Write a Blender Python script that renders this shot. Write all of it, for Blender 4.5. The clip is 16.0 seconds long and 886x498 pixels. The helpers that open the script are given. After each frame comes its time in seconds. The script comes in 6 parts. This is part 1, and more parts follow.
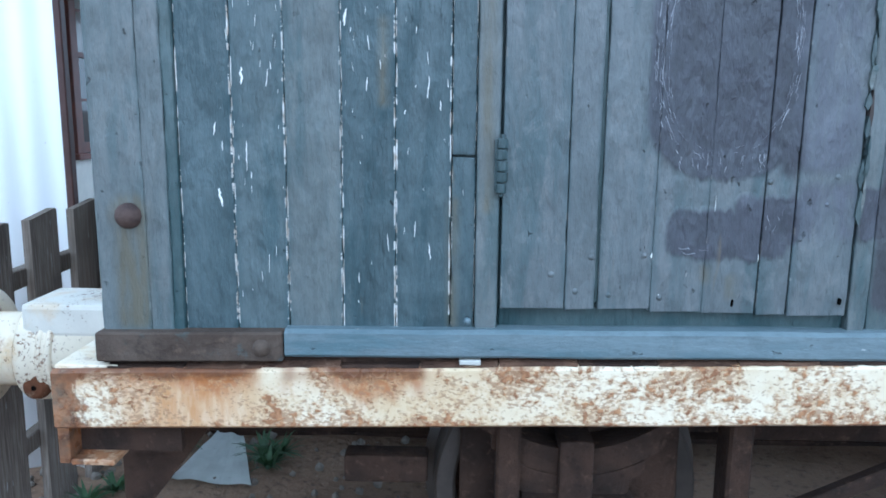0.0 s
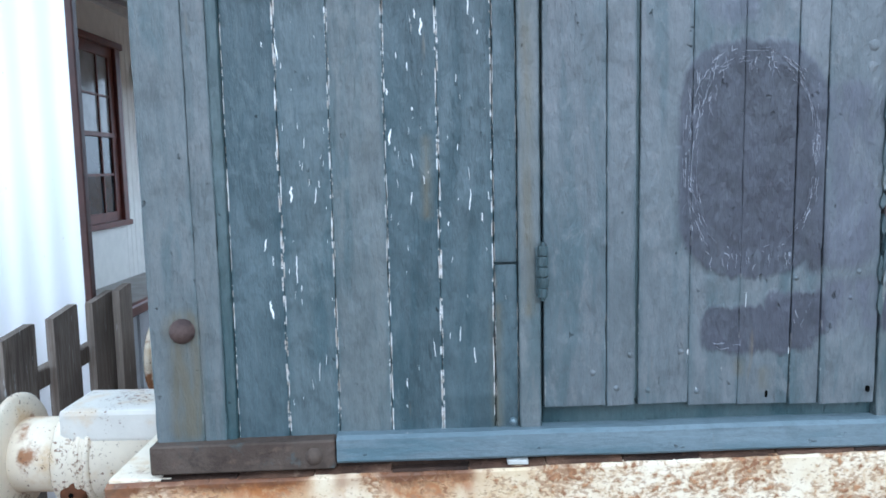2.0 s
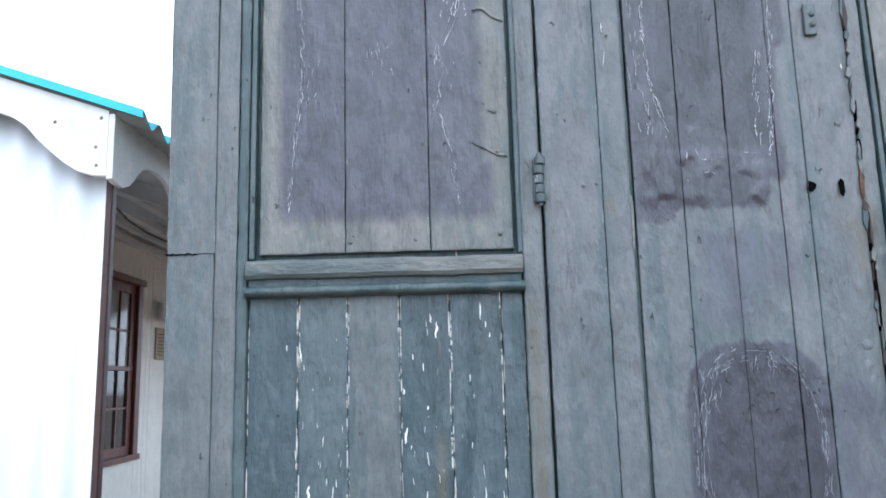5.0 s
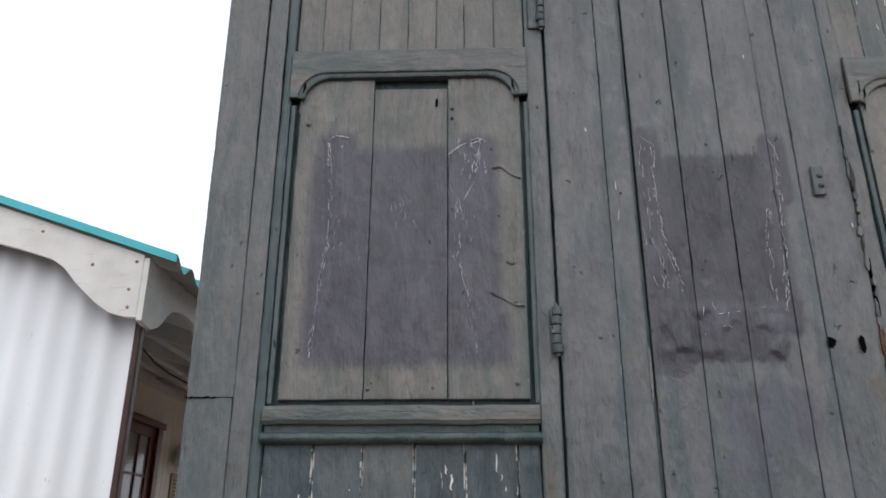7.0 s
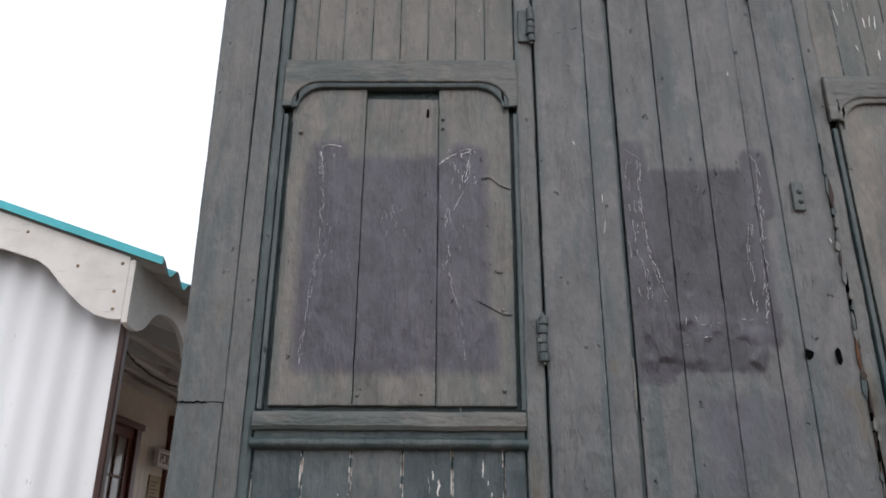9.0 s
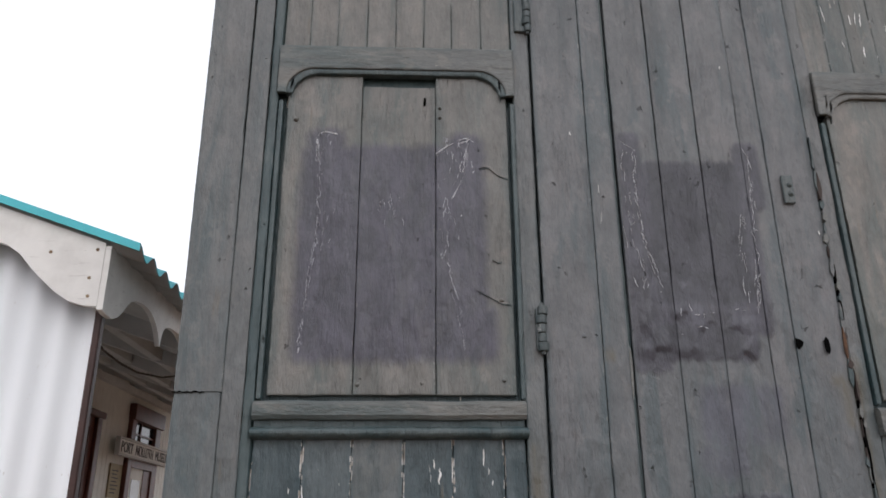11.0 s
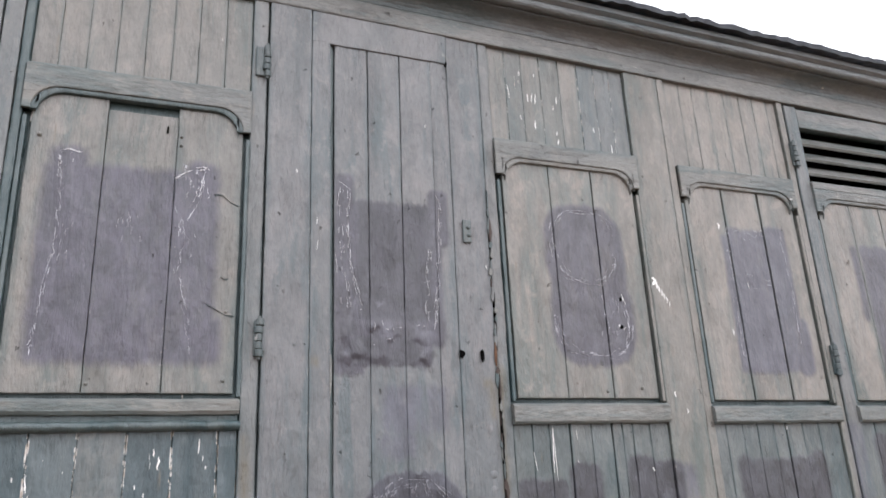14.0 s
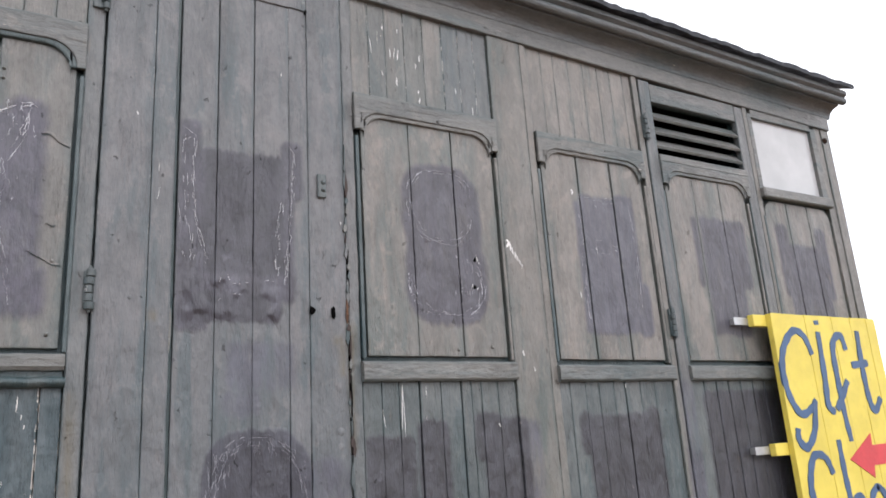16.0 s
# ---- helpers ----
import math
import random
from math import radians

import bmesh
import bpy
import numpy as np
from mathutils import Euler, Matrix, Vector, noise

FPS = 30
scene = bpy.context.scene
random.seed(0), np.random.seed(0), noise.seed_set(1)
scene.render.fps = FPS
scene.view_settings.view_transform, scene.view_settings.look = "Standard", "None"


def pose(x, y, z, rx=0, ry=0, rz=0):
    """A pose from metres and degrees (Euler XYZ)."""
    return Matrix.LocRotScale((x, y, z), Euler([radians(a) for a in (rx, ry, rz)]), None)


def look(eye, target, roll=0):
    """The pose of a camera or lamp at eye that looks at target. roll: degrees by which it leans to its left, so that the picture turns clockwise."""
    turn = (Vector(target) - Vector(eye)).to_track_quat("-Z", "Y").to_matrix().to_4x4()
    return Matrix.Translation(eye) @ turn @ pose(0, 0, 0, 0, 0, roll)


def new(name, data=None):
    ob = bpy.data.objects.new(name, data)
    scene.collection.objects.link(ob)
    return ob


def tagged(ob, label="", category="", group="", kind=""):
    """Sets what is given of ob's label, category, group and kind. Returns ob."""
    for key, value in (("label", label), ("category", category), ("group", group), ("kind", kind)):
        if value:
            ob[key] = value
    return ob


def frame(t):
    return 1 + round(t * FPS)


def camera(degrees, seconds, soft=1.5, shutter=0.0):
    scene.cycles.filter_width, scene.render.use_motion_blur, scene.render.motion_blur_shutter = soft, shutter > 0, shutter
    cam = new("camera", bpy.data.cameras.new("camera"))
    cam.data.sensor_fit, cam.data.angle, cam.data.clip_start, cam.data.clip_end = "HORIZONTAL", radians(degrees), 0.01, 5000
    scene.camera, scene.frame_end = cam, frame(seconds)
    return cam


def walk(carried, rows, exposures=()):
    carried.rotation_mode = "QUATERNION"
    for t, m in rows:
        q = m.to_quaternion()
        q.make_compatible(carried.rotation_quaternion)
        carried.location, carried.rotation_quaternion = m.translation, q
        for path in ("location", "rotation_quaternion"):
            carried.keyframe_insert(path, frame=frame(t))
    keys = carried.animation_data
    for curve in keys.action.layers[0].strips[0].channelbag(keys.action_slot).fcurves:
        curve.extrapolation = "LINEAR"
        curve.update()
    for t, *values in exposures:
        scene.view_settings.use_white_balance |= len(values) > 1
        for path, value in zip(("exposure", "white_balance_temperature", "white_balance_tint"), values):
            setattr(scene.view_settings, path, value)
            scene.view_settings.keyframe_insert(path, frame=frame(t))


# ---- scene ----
cam = camera(60.3, 16.0, soft=1.7)
PATH = [
    (0, (0.041, 0.046, 1.476), (0.0, 2.015, 1.125), 0.6),
    (0.5, (-0.003, 0.012, 1.519), (-0.137, 1.985, 1.221), 0.8),
    (1, (-0.086, 0.021, 1.524), (-0.16, 2.006, 1.289), 0.5),
    (1.5, (-0.092, 0.013, 1.55), (-0.11, 1.998, 1.313), -0.2),
    (2, (-0.078, 0.001, 1.586), (-0.067, 1.989, 1.369), -1.2),
    (2.5, (-0.078, 0.008, 1.613), (-0.04, 2.001, 1.454), -1.5),
    (3, (-0.075, 0.003, 1.649), (-0.024, 2.002, 1.608), -1.4),
    (3.5, (-0.082, -0.008, 1.679), (-0.027, 1.99, 1.736), -1.3),
    (4, (-0.086, -0.031, 1.707), (-0.044, 1.962, 1.867), -1.2),
    (4.5, (-0.088, -0.048, 1.723), (-0.07, 1.936, 1.973), -1.4),
    (5, (-0.081, -0.064, 1.737), (-0.087, 1.905, 2.085), -1.5),
    (7.5, (-0.062, -0.095, 1.732), (-0.134, 1.76, 2.475), 0.3),
    (8, (-0.059, -0.107, 1.733), (-0.114, 1.752, 2.469), 0.8),
    (8.5, (-0.066, -0.117, 1.734), (-0.106, 1.744, 2.465), 0.8),
    (11, (-0.164, -0.12, 1.741), (-0.08, 1.754, 2.434), -0.3),
    (11.5, (-0.175, -0.114, 1.744), (-0.055, 1.762, 2.428), -0.1),
    (12, (-0.16, -0.161, 1.742), (0.08, 1.704, 2.423), -0.8),
    (12.5, (-0.127, -0.284, 1.736), (0.234, 1.561, 2.419), -0.8),
    (13, (-0.088, -0.424, 1.73), (0.357, 1.404, 2.408), -0.9),
    (13.5, (-0.092, -0.481, 1.72), (0.444, 1.328, 2.383), -1.7),
    (14, (-0.128, -0.483, 1.732), (0.561, 1.287, 2.357), -2.7),
    (14.5, (-0.101, -0.476, 1.725), (0.728, 1.239, 2.336), -3.6),
    (15, (-0.064, -0.47, 1.717), (0.89, 1.189, 2.298), -4.5),
    (15.5, (-0.062, -0.457, 1.702), (0.965, 1.167, 2.256), -4.5),
    (16, (-0.062, -0.472, 1.706), (0.929, 1.183, 2.235), -3.8),
]
EXPOSURES = [
    (0.0, 0.59, 4600, -1), (1.5, 0.63, 4800, 1), (2.5, 0.75, 4920, 2), (3.5, 0.90, 5020, 3), (5.0, 0.77, 5300, 5),
    (7.4, -0.29, 6250, 10.5), (8.5, -0.23, 6300, 11.5), (11.0, -0.21, 6300, 12), (12.5, 0.40, 6250, 12.5), (13.5, 0.67, 6250, 13), (14.5, 0.81, 6250, 13), (16.0, 0.49, 6250, 13.5),
]
walk(cam, [(t, look(eye, target, roll)) for t, eye, target, roll in PATH], EXPOSURES)

# ---- sky and sun: bright overcast ----
world = bpy.data.worlds.new("overcast_sky")
scene.world = world
world.use_nodes = True
wn, wl = world.node_tree.nodes, world.node_tree.links
sky = wn.new("ShaderNodeTexSky")
sky.sky_type, sky.sun_disc = "NISHITA", False
sky.sun_elevation, sky.sun_rotation = radians(34), radians(166)
veil = wn.new("ShaderNodeHueSaturation")
veil.inputs["Saturation"].default_value = 0.12
cloud = wn.new("ShaderNodeMix")
cloud.data_type = "RGBA"
cloud.inputs[0].default_value = 0.8
cloud.inputs[7].default_value = (10.5, 10.6, 10.9, 1)
wl.new(sky.outputs[0], veil.inputs["Color"])
wl.new(veil.outputs[0], cloud.inputs[6])
wl.new(cloud.outputs[2], wn["Background"].inputs[0])
wn["Background"].inputs[1].default_value = 0.139
sun = new("sun", bpy.data.lights.new("sun", "SUN"))
sun.data.energy, sun.data.angle, sun.data.color = 0.65, radians(40), (1.0, 0.96, 0.9)
sun.matrix_basis = look((2, -8, 5.5), (0, 0, 0))

# ---- materials ----
class Nodes:
    """A small writer of node trees."""

    def __init__(self, name):
        self.mat = bpy.data.materials.new(name)
        self.mat.use_nodes = True
        self.n, self.l = self.mat.node_tree.nodes, self.mat.node_tree.links
        self.bsdf = self.n["Principled BSDF"]
        self.pos = self.n.new("ShaderNodeNewGeometry").outputs["Position"]

    def put(self, socket, value):
        if isinstance(value, bpy.types.NodeSocket):
            self.l.new(value, socket)
        elif value is not None:
            socket.default_value = value

    def math(self, op, a, b=None, c=None, clamp=False):
        m = self.n.new("ShaderNodeMath")
        m.operation, m.use_clamp = op, clamp
        for s, v in zip(m.inputs, (a, b, c)):
            self.put(s, v)
        return m.outputs[0]

    def vec(self, op, a, b=None):
        m = self.n.new("ShaderNodeVectorMath")
        m.operation = op
        self.put(m.inputs[0], a)
        if b is not None:
            self.put(m.inputs[1], b)
        return m.outputs["Value"] if op == "LENGTH" else m.outputs["Vector"]

    def noise(self, scale, stretch=(1, 1, 1), detail=4.0, rough=0.55, shift=(0, 0, 0), at=None, warp=0.0):
        mp = self.n.new("ShaderNodeMapping")
        mp.inputs["Scale"].default_value = stretch
        self.put(mp.inputs["Location"], shift)
        self.put(mp.inputs["Vector"], at if at is not None else self.pos)
        t = self.n.new("ShaderNodeTexNoise")
        t.inputs["Scale"].default_value, t.inputs["Detail"].default_value = scale, detail
        t.inputs["Roughness"].default_value, t.inputs["Distortion"].default_value = rough, warp
        self.l.new(mp.outputs[0], t.inputs["Vector"])
        return t.outputs["Fac"]

    def cells(self, scale, stretch=(1, 1, 1), feature="F1", at=None):
        mp = self.n.new("ShaderNodeMapping")
        mp.inputs["Scale"].default_value = stretch
        self.put(mp.inputs["Vector"], at if at is not None else self.pos)
        t = self.n.new("ShaderNodeTexVoronoi")
        t.feature = feature
        t.inputs["Scale"].default_value = scale
        self.l.new(mp.outputs[0], t.inputs["Vector"])
        return t.outputs["Distance"]

    def ramp(self, v, lo, hi, to_lo=0.0, to_hi=1.0):
        m = self.n.new("ShaderNodeMapRange")
        m.interpolation_type = "SMOOTHSTEP"
        for s, x in zip(m.inputs, (v, lo, hi, to_lo, to_hi)):
            self.put(s, x)
        return m.outputs[0]

    def mix(self, fac, a, b, kind="MIX"):
        m = self.n.new("ShaderNodeMix")
        m.data_type, m.blend_type = "RGBA", kind
        self.put(m.inputs[0], fac)
        for s, v in ((m.inputs[6], a), (m.inputs[7], b)):
            self.put(s, (*v, 1) if isinstance(v, tuple) and len(v) == 3 else v)
        return m.outputs[2]

    def grey(self, v):
        c = self.n.new("ShaderNodeCombineColor")
        for s in c.inputs:
            self.put(s, v)
        return c.outputs[0]

    def random(self):
        return self.n.new("ShaderNodeObjectInfo").outputs["Random"]

    def generated(self):
        t = self.n.new("ShaderNodeTexCoord")
        s = self.n.new("ShaderNodeSeparateXYZ")
        self.l.new(t.outputs["Generated"], s.inputs[0])
        return s.outputs

    def split(self, v=None):
        s = self.n.new("ShaderNodeSeparateXYZ")
        self.put(s.inputs[0], v if v is not None else self.pos)
        return s.outputs

    def bump(self, height, strength=0.4, dist=0.004, under=None):
        b = self.n.new("ShaderNodeBump")
        b.inputs["Strength"].default_value, b.inputs["Distance"].default_value = strength, dist
        self.put(b.inputs["Height"], height)
        if under is not None:
            self.l.new(under, b.inputs["Normal"])
        return b.outputs[0]

    def done(self, colour, rough=0.6, normal=None, metal=0.0, spec=0.5):
        b = self.bsdf
        self.put(b.inputs["Base Color"], (*colour, 1) if isinstance(colour, tuple) and len(colour) == 3 else colour)
        self.put(b.inputs["Roughness"], rough)
        self.put(b.inputs["Metallic"], metal)
        self.put(b.inputs["Specular IOR Level"], spec)
        if normal is not None:
            self.l.new(normal, b.inputs["Normal"])
        return self.mat

    def area(self, at, boxes):
        """Distance to the union of rounded boxes in the x-z plane: rows of x, z, half width, half height, radius."""
        best = None
        for x, z, hw, hh, r in boxes:
            q = self.vec("ABSOLUTE", self.vec("SUBTRACT", at, (x, 0, z)))
            q = self.vec("MAXIMUM", self.vec("SUBTRACT", q, (hw - r, 0, hh - r)), (0, 0, 0))
            d = self.math("SUBTRACT", self.vec("LENGTH", q), r)
            best = d if best is None else self.math("MINIMUM", best, d)
        return best


# coats of primer brushed over old lettering: rounded boxes (x, z, half width, half height, corner radius), outer and inner edge, deep and light tone, amount
PRIMER_COATS = (
    # thin smears
    ([(0.69, 1.55, 0.06, 0.175, 0.055), (0.52, 1.96, 0.09, 0.06, 0.02), (0.47, 1.87, 0.05, 0.03, 0.02), (0.705, 1.305, 0.06, 0.05, 0.02), (1.345, 1.5, 0.03, 0.3, 0.02), (2.02, 1.5, 0.032, 0.41, 0.02)],
     0.016, -0.014, (0.067, 0.069, 0.086), (0.104, 0.105, 0.131), 0.85),
    # blind window beside the corner
    ([(-0.205, 2.316, 0.209, 0.252, 0.03), (-0.358, 2.56, 0.045, 0.05, 0.03), (-0.045, 2.555, 0.044, 0.045, 0.03), (0.0, 2.13, 0.024, 0.06, 0.02)],
     0.014, -0.018, (0.048, 0.047, 0.060), (0.086, 0.081, 0.107), 0.97),
    # upper half of the door
    ([(0.46, 2.33, 0.155, 0.205, 0.02), (0.333, 2.535, 0.028, 0.078, 0.02), (0.606, 2.5, 0.033, 0.092, 0.028), (0.44, 2.13, 0.137, 0.06, 0.02), (0.345, 2.1, 0.04, 0.055, 0.02)],
     0.006, -0.01, (0.043, 0.041, 0.051), (0.078, 0.075, 0.096), 0.95),
    ([(0.475, 2.365, 0.105, 0.168, 0.012), (0.44, 2.11, 0.1, 0.035, 0.03)], 0.012, -0.01, (0.032, 0.032, 0.039), (0.052, 0.051, 0.062), 0.85),
    # oval and tail on its lower half
    ([(0.513, 1.585, 0.14, 0.224, 0.115), (0.53, 1.262, 0.112, 0.046, 0.03), (0.6, 1.29, 0.06, 0.045, 0.02), (0.792, 1.308, 0.03, 0.05, 0.01)], 0.005, -0.008, (0.034, 0.035, 0.046), (0.063, 0.064, 0.082), 0.94),
    ([(0.52, 1.592, 0.108, 0.172, 0.09), (0.635, 1.42, 0.02, 0.05, 0.02)], 0.012, -0.012, (0.029, 0.029, 0.037), (0.047, 0.048, 0.062), 0.9),
    # the other blind windows
    ([(1.083, 2.44, 0.143, 0.152, 0.11), (1.09, 2.225, 0.146, 0.146, 0.1), (1.087, 2.33, 0.135, 0.1, 0.04), (2.2, 2.4, 0.02, 0.14, 0.015), (2.315, 2.31, 0.09, 0.235, 0.02),
      (2.43, 2.4, 0.06, 0.145, 0.03), (2.385, 2.2, 0.05, 0.13, 0.03), (2.72, 2.4, 0.042, 0.16, 0.03), (2.845, 2.32, 0.14, 0.16, 0.02), (2.98, 2.4, 0.04, 0.165, 0.03)],
     0.007, -0.016, (0.048, 0.045, 0.055), (0.081, 0.078, 0.097), 0.95),
    ([(1.628, 2.3, 0.02, 0.23, 0.012), (1.722, 2.312, 0.082, 0.248, 0.015), (1.845, 2.325, 0.048, 0.255, 0.02), (1.885, 2.16, 0.036, 0.1, 0.03)],
     0.007, -0.014, (0.061, 0.061, 0.079), (0.104, 0.102, 0.126), 0.92),
    # boards under the sills
    ([(0.88, 1.45, 0.078, 0.325, 0.02), (1.012, 1.45, 0.052, 0.365, 0.03), (1.2, 1.76, 0.052, 0.07, 0.03), (1.255, 1.45, 0.08, 0.365, 0.03), (1.57, 1.755, 0.03, 0.07, 0.03), (1.72, 1.45, 0.15, 0.36, 0.03),
      (1.862, 1.5, 0.026, 0.33, 0.02), (2.5, 1.45, 0.39, 0.43, 0.03)], 0.008, -0.01, (0.028, 0.027, 0.032), (0.054, 0.054, 0.065), 0.94),
)
RUST_RUNS = [(0.742, 1.985, 0.008, 0.05, 0.008), (0.732, 2.03, 0.012, 0.012, 0.01), (-0.566, 1.17, 0.03, 0.1, 0.02), (-0.566, 1.285, 0.036, 0.038, 0.036), (-0.098, 1.565, 0.006, 0.075, 0.005), (0.495, 1.19, 0.006, 0.014, 0.006), (0.545, 1.165, 0.007, 0.02, 0.006),
             (0.77, 2.02, 0.012, 0.06, 0.01), (0.765, 1.9, 0.008, 0.16, 0.008), (0.253, 2.08, 0.008, 0.01, 0.006), (0.03, 1.2, 0.006, 0.12, 0.005), (0.09, 1.6, 0.008, 0.3, 0.006)]

def paint(name, colour, faded, chips=0.3, worn=0.5, patches=True, edges=None, level=False, relief=1.0):
    """Thick old oil paint on boards: sagged, dented and checked, chipped along the edges. level: the grain runs along x."""
    k = Nodes(name)
    way = (lambda a, b, c: (c, b, a)) if level else (lambda a, b, c: (a, b, c))
    edges = chips if edges is None else edges
    colour, faded = tuple(0.79 * v for v in colour), tuple(0.79 * v for v in faded)
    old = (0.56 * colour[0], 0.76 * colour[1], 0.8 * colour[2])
    rnd = k.random()
    own = k.n.new("ShaderNodeCombineXYZ")
    k.put(own.inputs[0], k.math("MULTIPLY", rnd, 37.0))
    k.put(own.inputs[2], k.math("MULTIPLY", rnd, 91.0))
    own = own.outputs[0]
    broad = k.noise(2.6, way(2.0, 1, 0.6), 4, 0.5, shift=own, warp=0.5)
    cloud = k.noise(8.0, (1.3, 1, 0.7), 5, 0.62, warp=0.6)
    streak = k.noise(6.0, way(5.5, 2, 0.4), 4, 0.55, shift=own, warp=0.3)
    grain = k.noise(30.0, way(6, 3, 0.24), 4, 0.6, shift=own, warp=0.2)
    fine = k.noise(75.0, way(1.3, 1, 0.7), 4, 0.7, shift=(4, 1, 6))
    c = k.mix(k.ramp(broad, 0.36, 0.62), colour, faded)
    c = k.mix(k.ramp(rnd, 0.0, 1.0, 0.0, 0.4), c, faded)
    c = k.mix(k.ramp(cloud, 0.5, 0.7, 0.0, 0.42), c, tuple(0.74 * v for v in colour))
    c = k.mix(k.ramp(cloud, 0.46, 0.3, 0.0, 0.38), c, (1.12 * faded[0], 1.06 * faded[1], 1.0 * faded[2]))
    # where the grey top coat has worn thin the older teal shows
    c = k.mix(k.ramp(k.noise(4.6, way(3.2, 1, 0.5), 5, 0.6, shift=(12, 3, 5), warp=0.4), 0.49, 0.66, 0.0, 0.7), c, old)
    c = k.mix(k.ramp(streak, 0.52, 0.74, 0.0, 0.3 * worn), c, old)
    mottle = k.noise(19.0, way(1.2, 1, 0.7), 6, 0.7, shift=(1, 6, 2), warp=0.4)
    c = k.mix(k.ramp(mottle, 0.5, 0.66, 0.0, 0.5 * worn), c, tuple(0.66 * v for v in colour))
    c = k.mix(k.ramp(mottle, 0.48, 0.34, 0.0, 0.6 * worn), c, (1.24 * faded[0], 1.18 * faded[1], 1.15 * faded[2]))
    c = k.mix(k.ramp(fine, 0.5, 0.68, 0.0, 0.32), c, tuple(0.6 * v for v in colour))
    c = k.mix(k.ramp(fine, 0.44, 0.28, 0.0, 0.3), c, tuple(1.3 * v for v in faded))
    # short checks along the grain, in some places only
    gate = k.ramp(k.noise(4.5, way(2.2, 1, 0.8), 3, shift=own), 0.54, 0.66)
    hairs = k.math("ABSOLUTE", k.math("SUBTRACT", k.noise(22.0, way(5.5, 1, 0.35), 4, 0.6, shift=own, warp=0.15), 0.5))
    crackle = k.math("MULTIPLY", k.ramp(hairs, 0.02, 0.004), gate)
    c = k.mix(k.math("MULTIPLY", crackle, 0.4 * worn), c, tuple(0.45 * v for v in colour))
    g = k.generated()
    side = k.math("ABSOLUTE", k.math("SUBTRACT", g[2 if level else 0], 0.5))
    # darker teal towards the board's edges, broken up by noise
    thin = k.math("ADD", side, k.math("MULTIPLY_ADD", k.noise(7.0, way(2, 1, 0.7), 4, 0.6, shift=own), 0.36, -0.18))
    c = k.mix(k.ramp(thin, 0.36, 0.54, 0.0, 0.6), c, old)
    # a little bluer towards the lower half of the side
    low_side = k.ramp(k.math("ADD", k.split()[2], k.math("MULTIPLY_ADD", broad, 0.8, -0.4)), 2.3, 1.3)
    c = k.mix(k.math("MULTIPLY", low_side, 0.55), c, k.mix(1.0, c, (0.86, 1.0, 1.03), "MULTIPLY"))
    wob = k.n.new("ShaderNodeCombineXYZ")
    k.put(wob.inputs[0], k.math("MULTIPLY_ADD", k.noise(17.0, (1, 1, 0.6), 5, 0.65), 0.022, -0.011))
    k.put(wob.inputs[2], k.math("MULTIPLY_ADD", k.noise(12.0, (1.6, 1, 0.4), 5, 0.65, shift=(7, 1, 3)), 0.03, -0.015))
    brush = k.n.new("ShaderNodeCombineXYZ")
    k.put(brush.inputs[2], k.math("MULTIPLY_ADD", k.noise(75.0, (1, 1, 0.03), 4, 0.65, shift=(5, 1, 0)), 0.03, -0.015))
    if patches:
        flat = k.vec("MULTIPLY", k.pos, (1, 0, 1))
        at = k.vec("MULTIPLY", k.vec("ADD", k.vec("ADD", k.pos, wob.outputs[0]), brush.outputs[0]), (1, 0, 1))
        calm = k.vec("MULTIPLY", k.vec("ADD", k.pos, k.vec("MULTIPLY", wob.outputs[0], (0.3, 0, 0.3))), (1, 0, 1))
        tone = k.ramp(k.noise(14.0, (1.2, 1, 0.8), 7, 0.74, shift=(1, 8, 2), warp=0.3), 0.36, 0.64)
        cover = k.ramp(k.noise(10.0, (2.4, 1, 0.6), 6, 0.72, shift=(3, 0, 9)), 0.3, 0.5, 0.8, 1.0)
        pm = None
        for n, (areas, out, inn, deep, light, amount) in enumerate(PRIMER_COATS):
            one = k.math("MULTIPLY", k.ramp(k.area(at, areas), out, inn), amount)
            one = k.math("MULTIPLY", one, k.ramp(k.noise(12.0, (2, 1, 0.5), 4, 0.7), 0.35, 0.6, 0.3, 1.0) if n == 0 else cover)
            c = k.mix(one, c, k.mix(tone, deep, light))
            if n:
                pm = one if pm is None else k.math("MAXIMUM", pm, one)
        # chalky bloom and fine pale rubbing on the primer
        bloom = k.math("MULTIPLY", k.ramp(k.noise(24.0, (1.6, 1, 0.9), 6, 0.78, shift=(2, 2, 8)), 0.57, 0.74), k.math("MULTIPLY", pm, 0.4))
        c = k.mix(bloom, c, (0.2, 0.2, 0.24))
        # the grain of the boards shows through
        c = k.mix(k.math("MULTIPLY", k.math("MULTIPLY", pm, k.ramp(grain, 0.54, 0.7)), 0.4), c, (0.036, 0.036, 0.045))
        runs = k.math("MULTIPLY", k.ramp(k.area(calm, RUST_RUNS), 0.014, -0.012), k.ramp(k.noise(18.0, (3, 1, 0.4), 4), 0.3, 0.6, 0.25, 0.8))
        c = k.mix(runs, c, (0.115, 0.098, 0.062))
    # pits: darker in colour, and sunk by the same mask in the relief
    pits = k.ramp(k.noise(34.0, way(1.2, 1, 0.8), 4, 0.65, shift=own), 0.68, 0.73)
    c = k.mix(k.math("MULTIPLY", pits, 0.5), c, tuple(0.38 * v for v in colour))
    # flaked spots, long along the grain, and broken white lines beside the joints
    flake = k.noise(30.0, way(4.6, 1, 0.65), 4, 0.58, shift=own)
    where = k.noise(9.0, (1.5, 1, 0.8), 2, shift=(2, 0, 4))
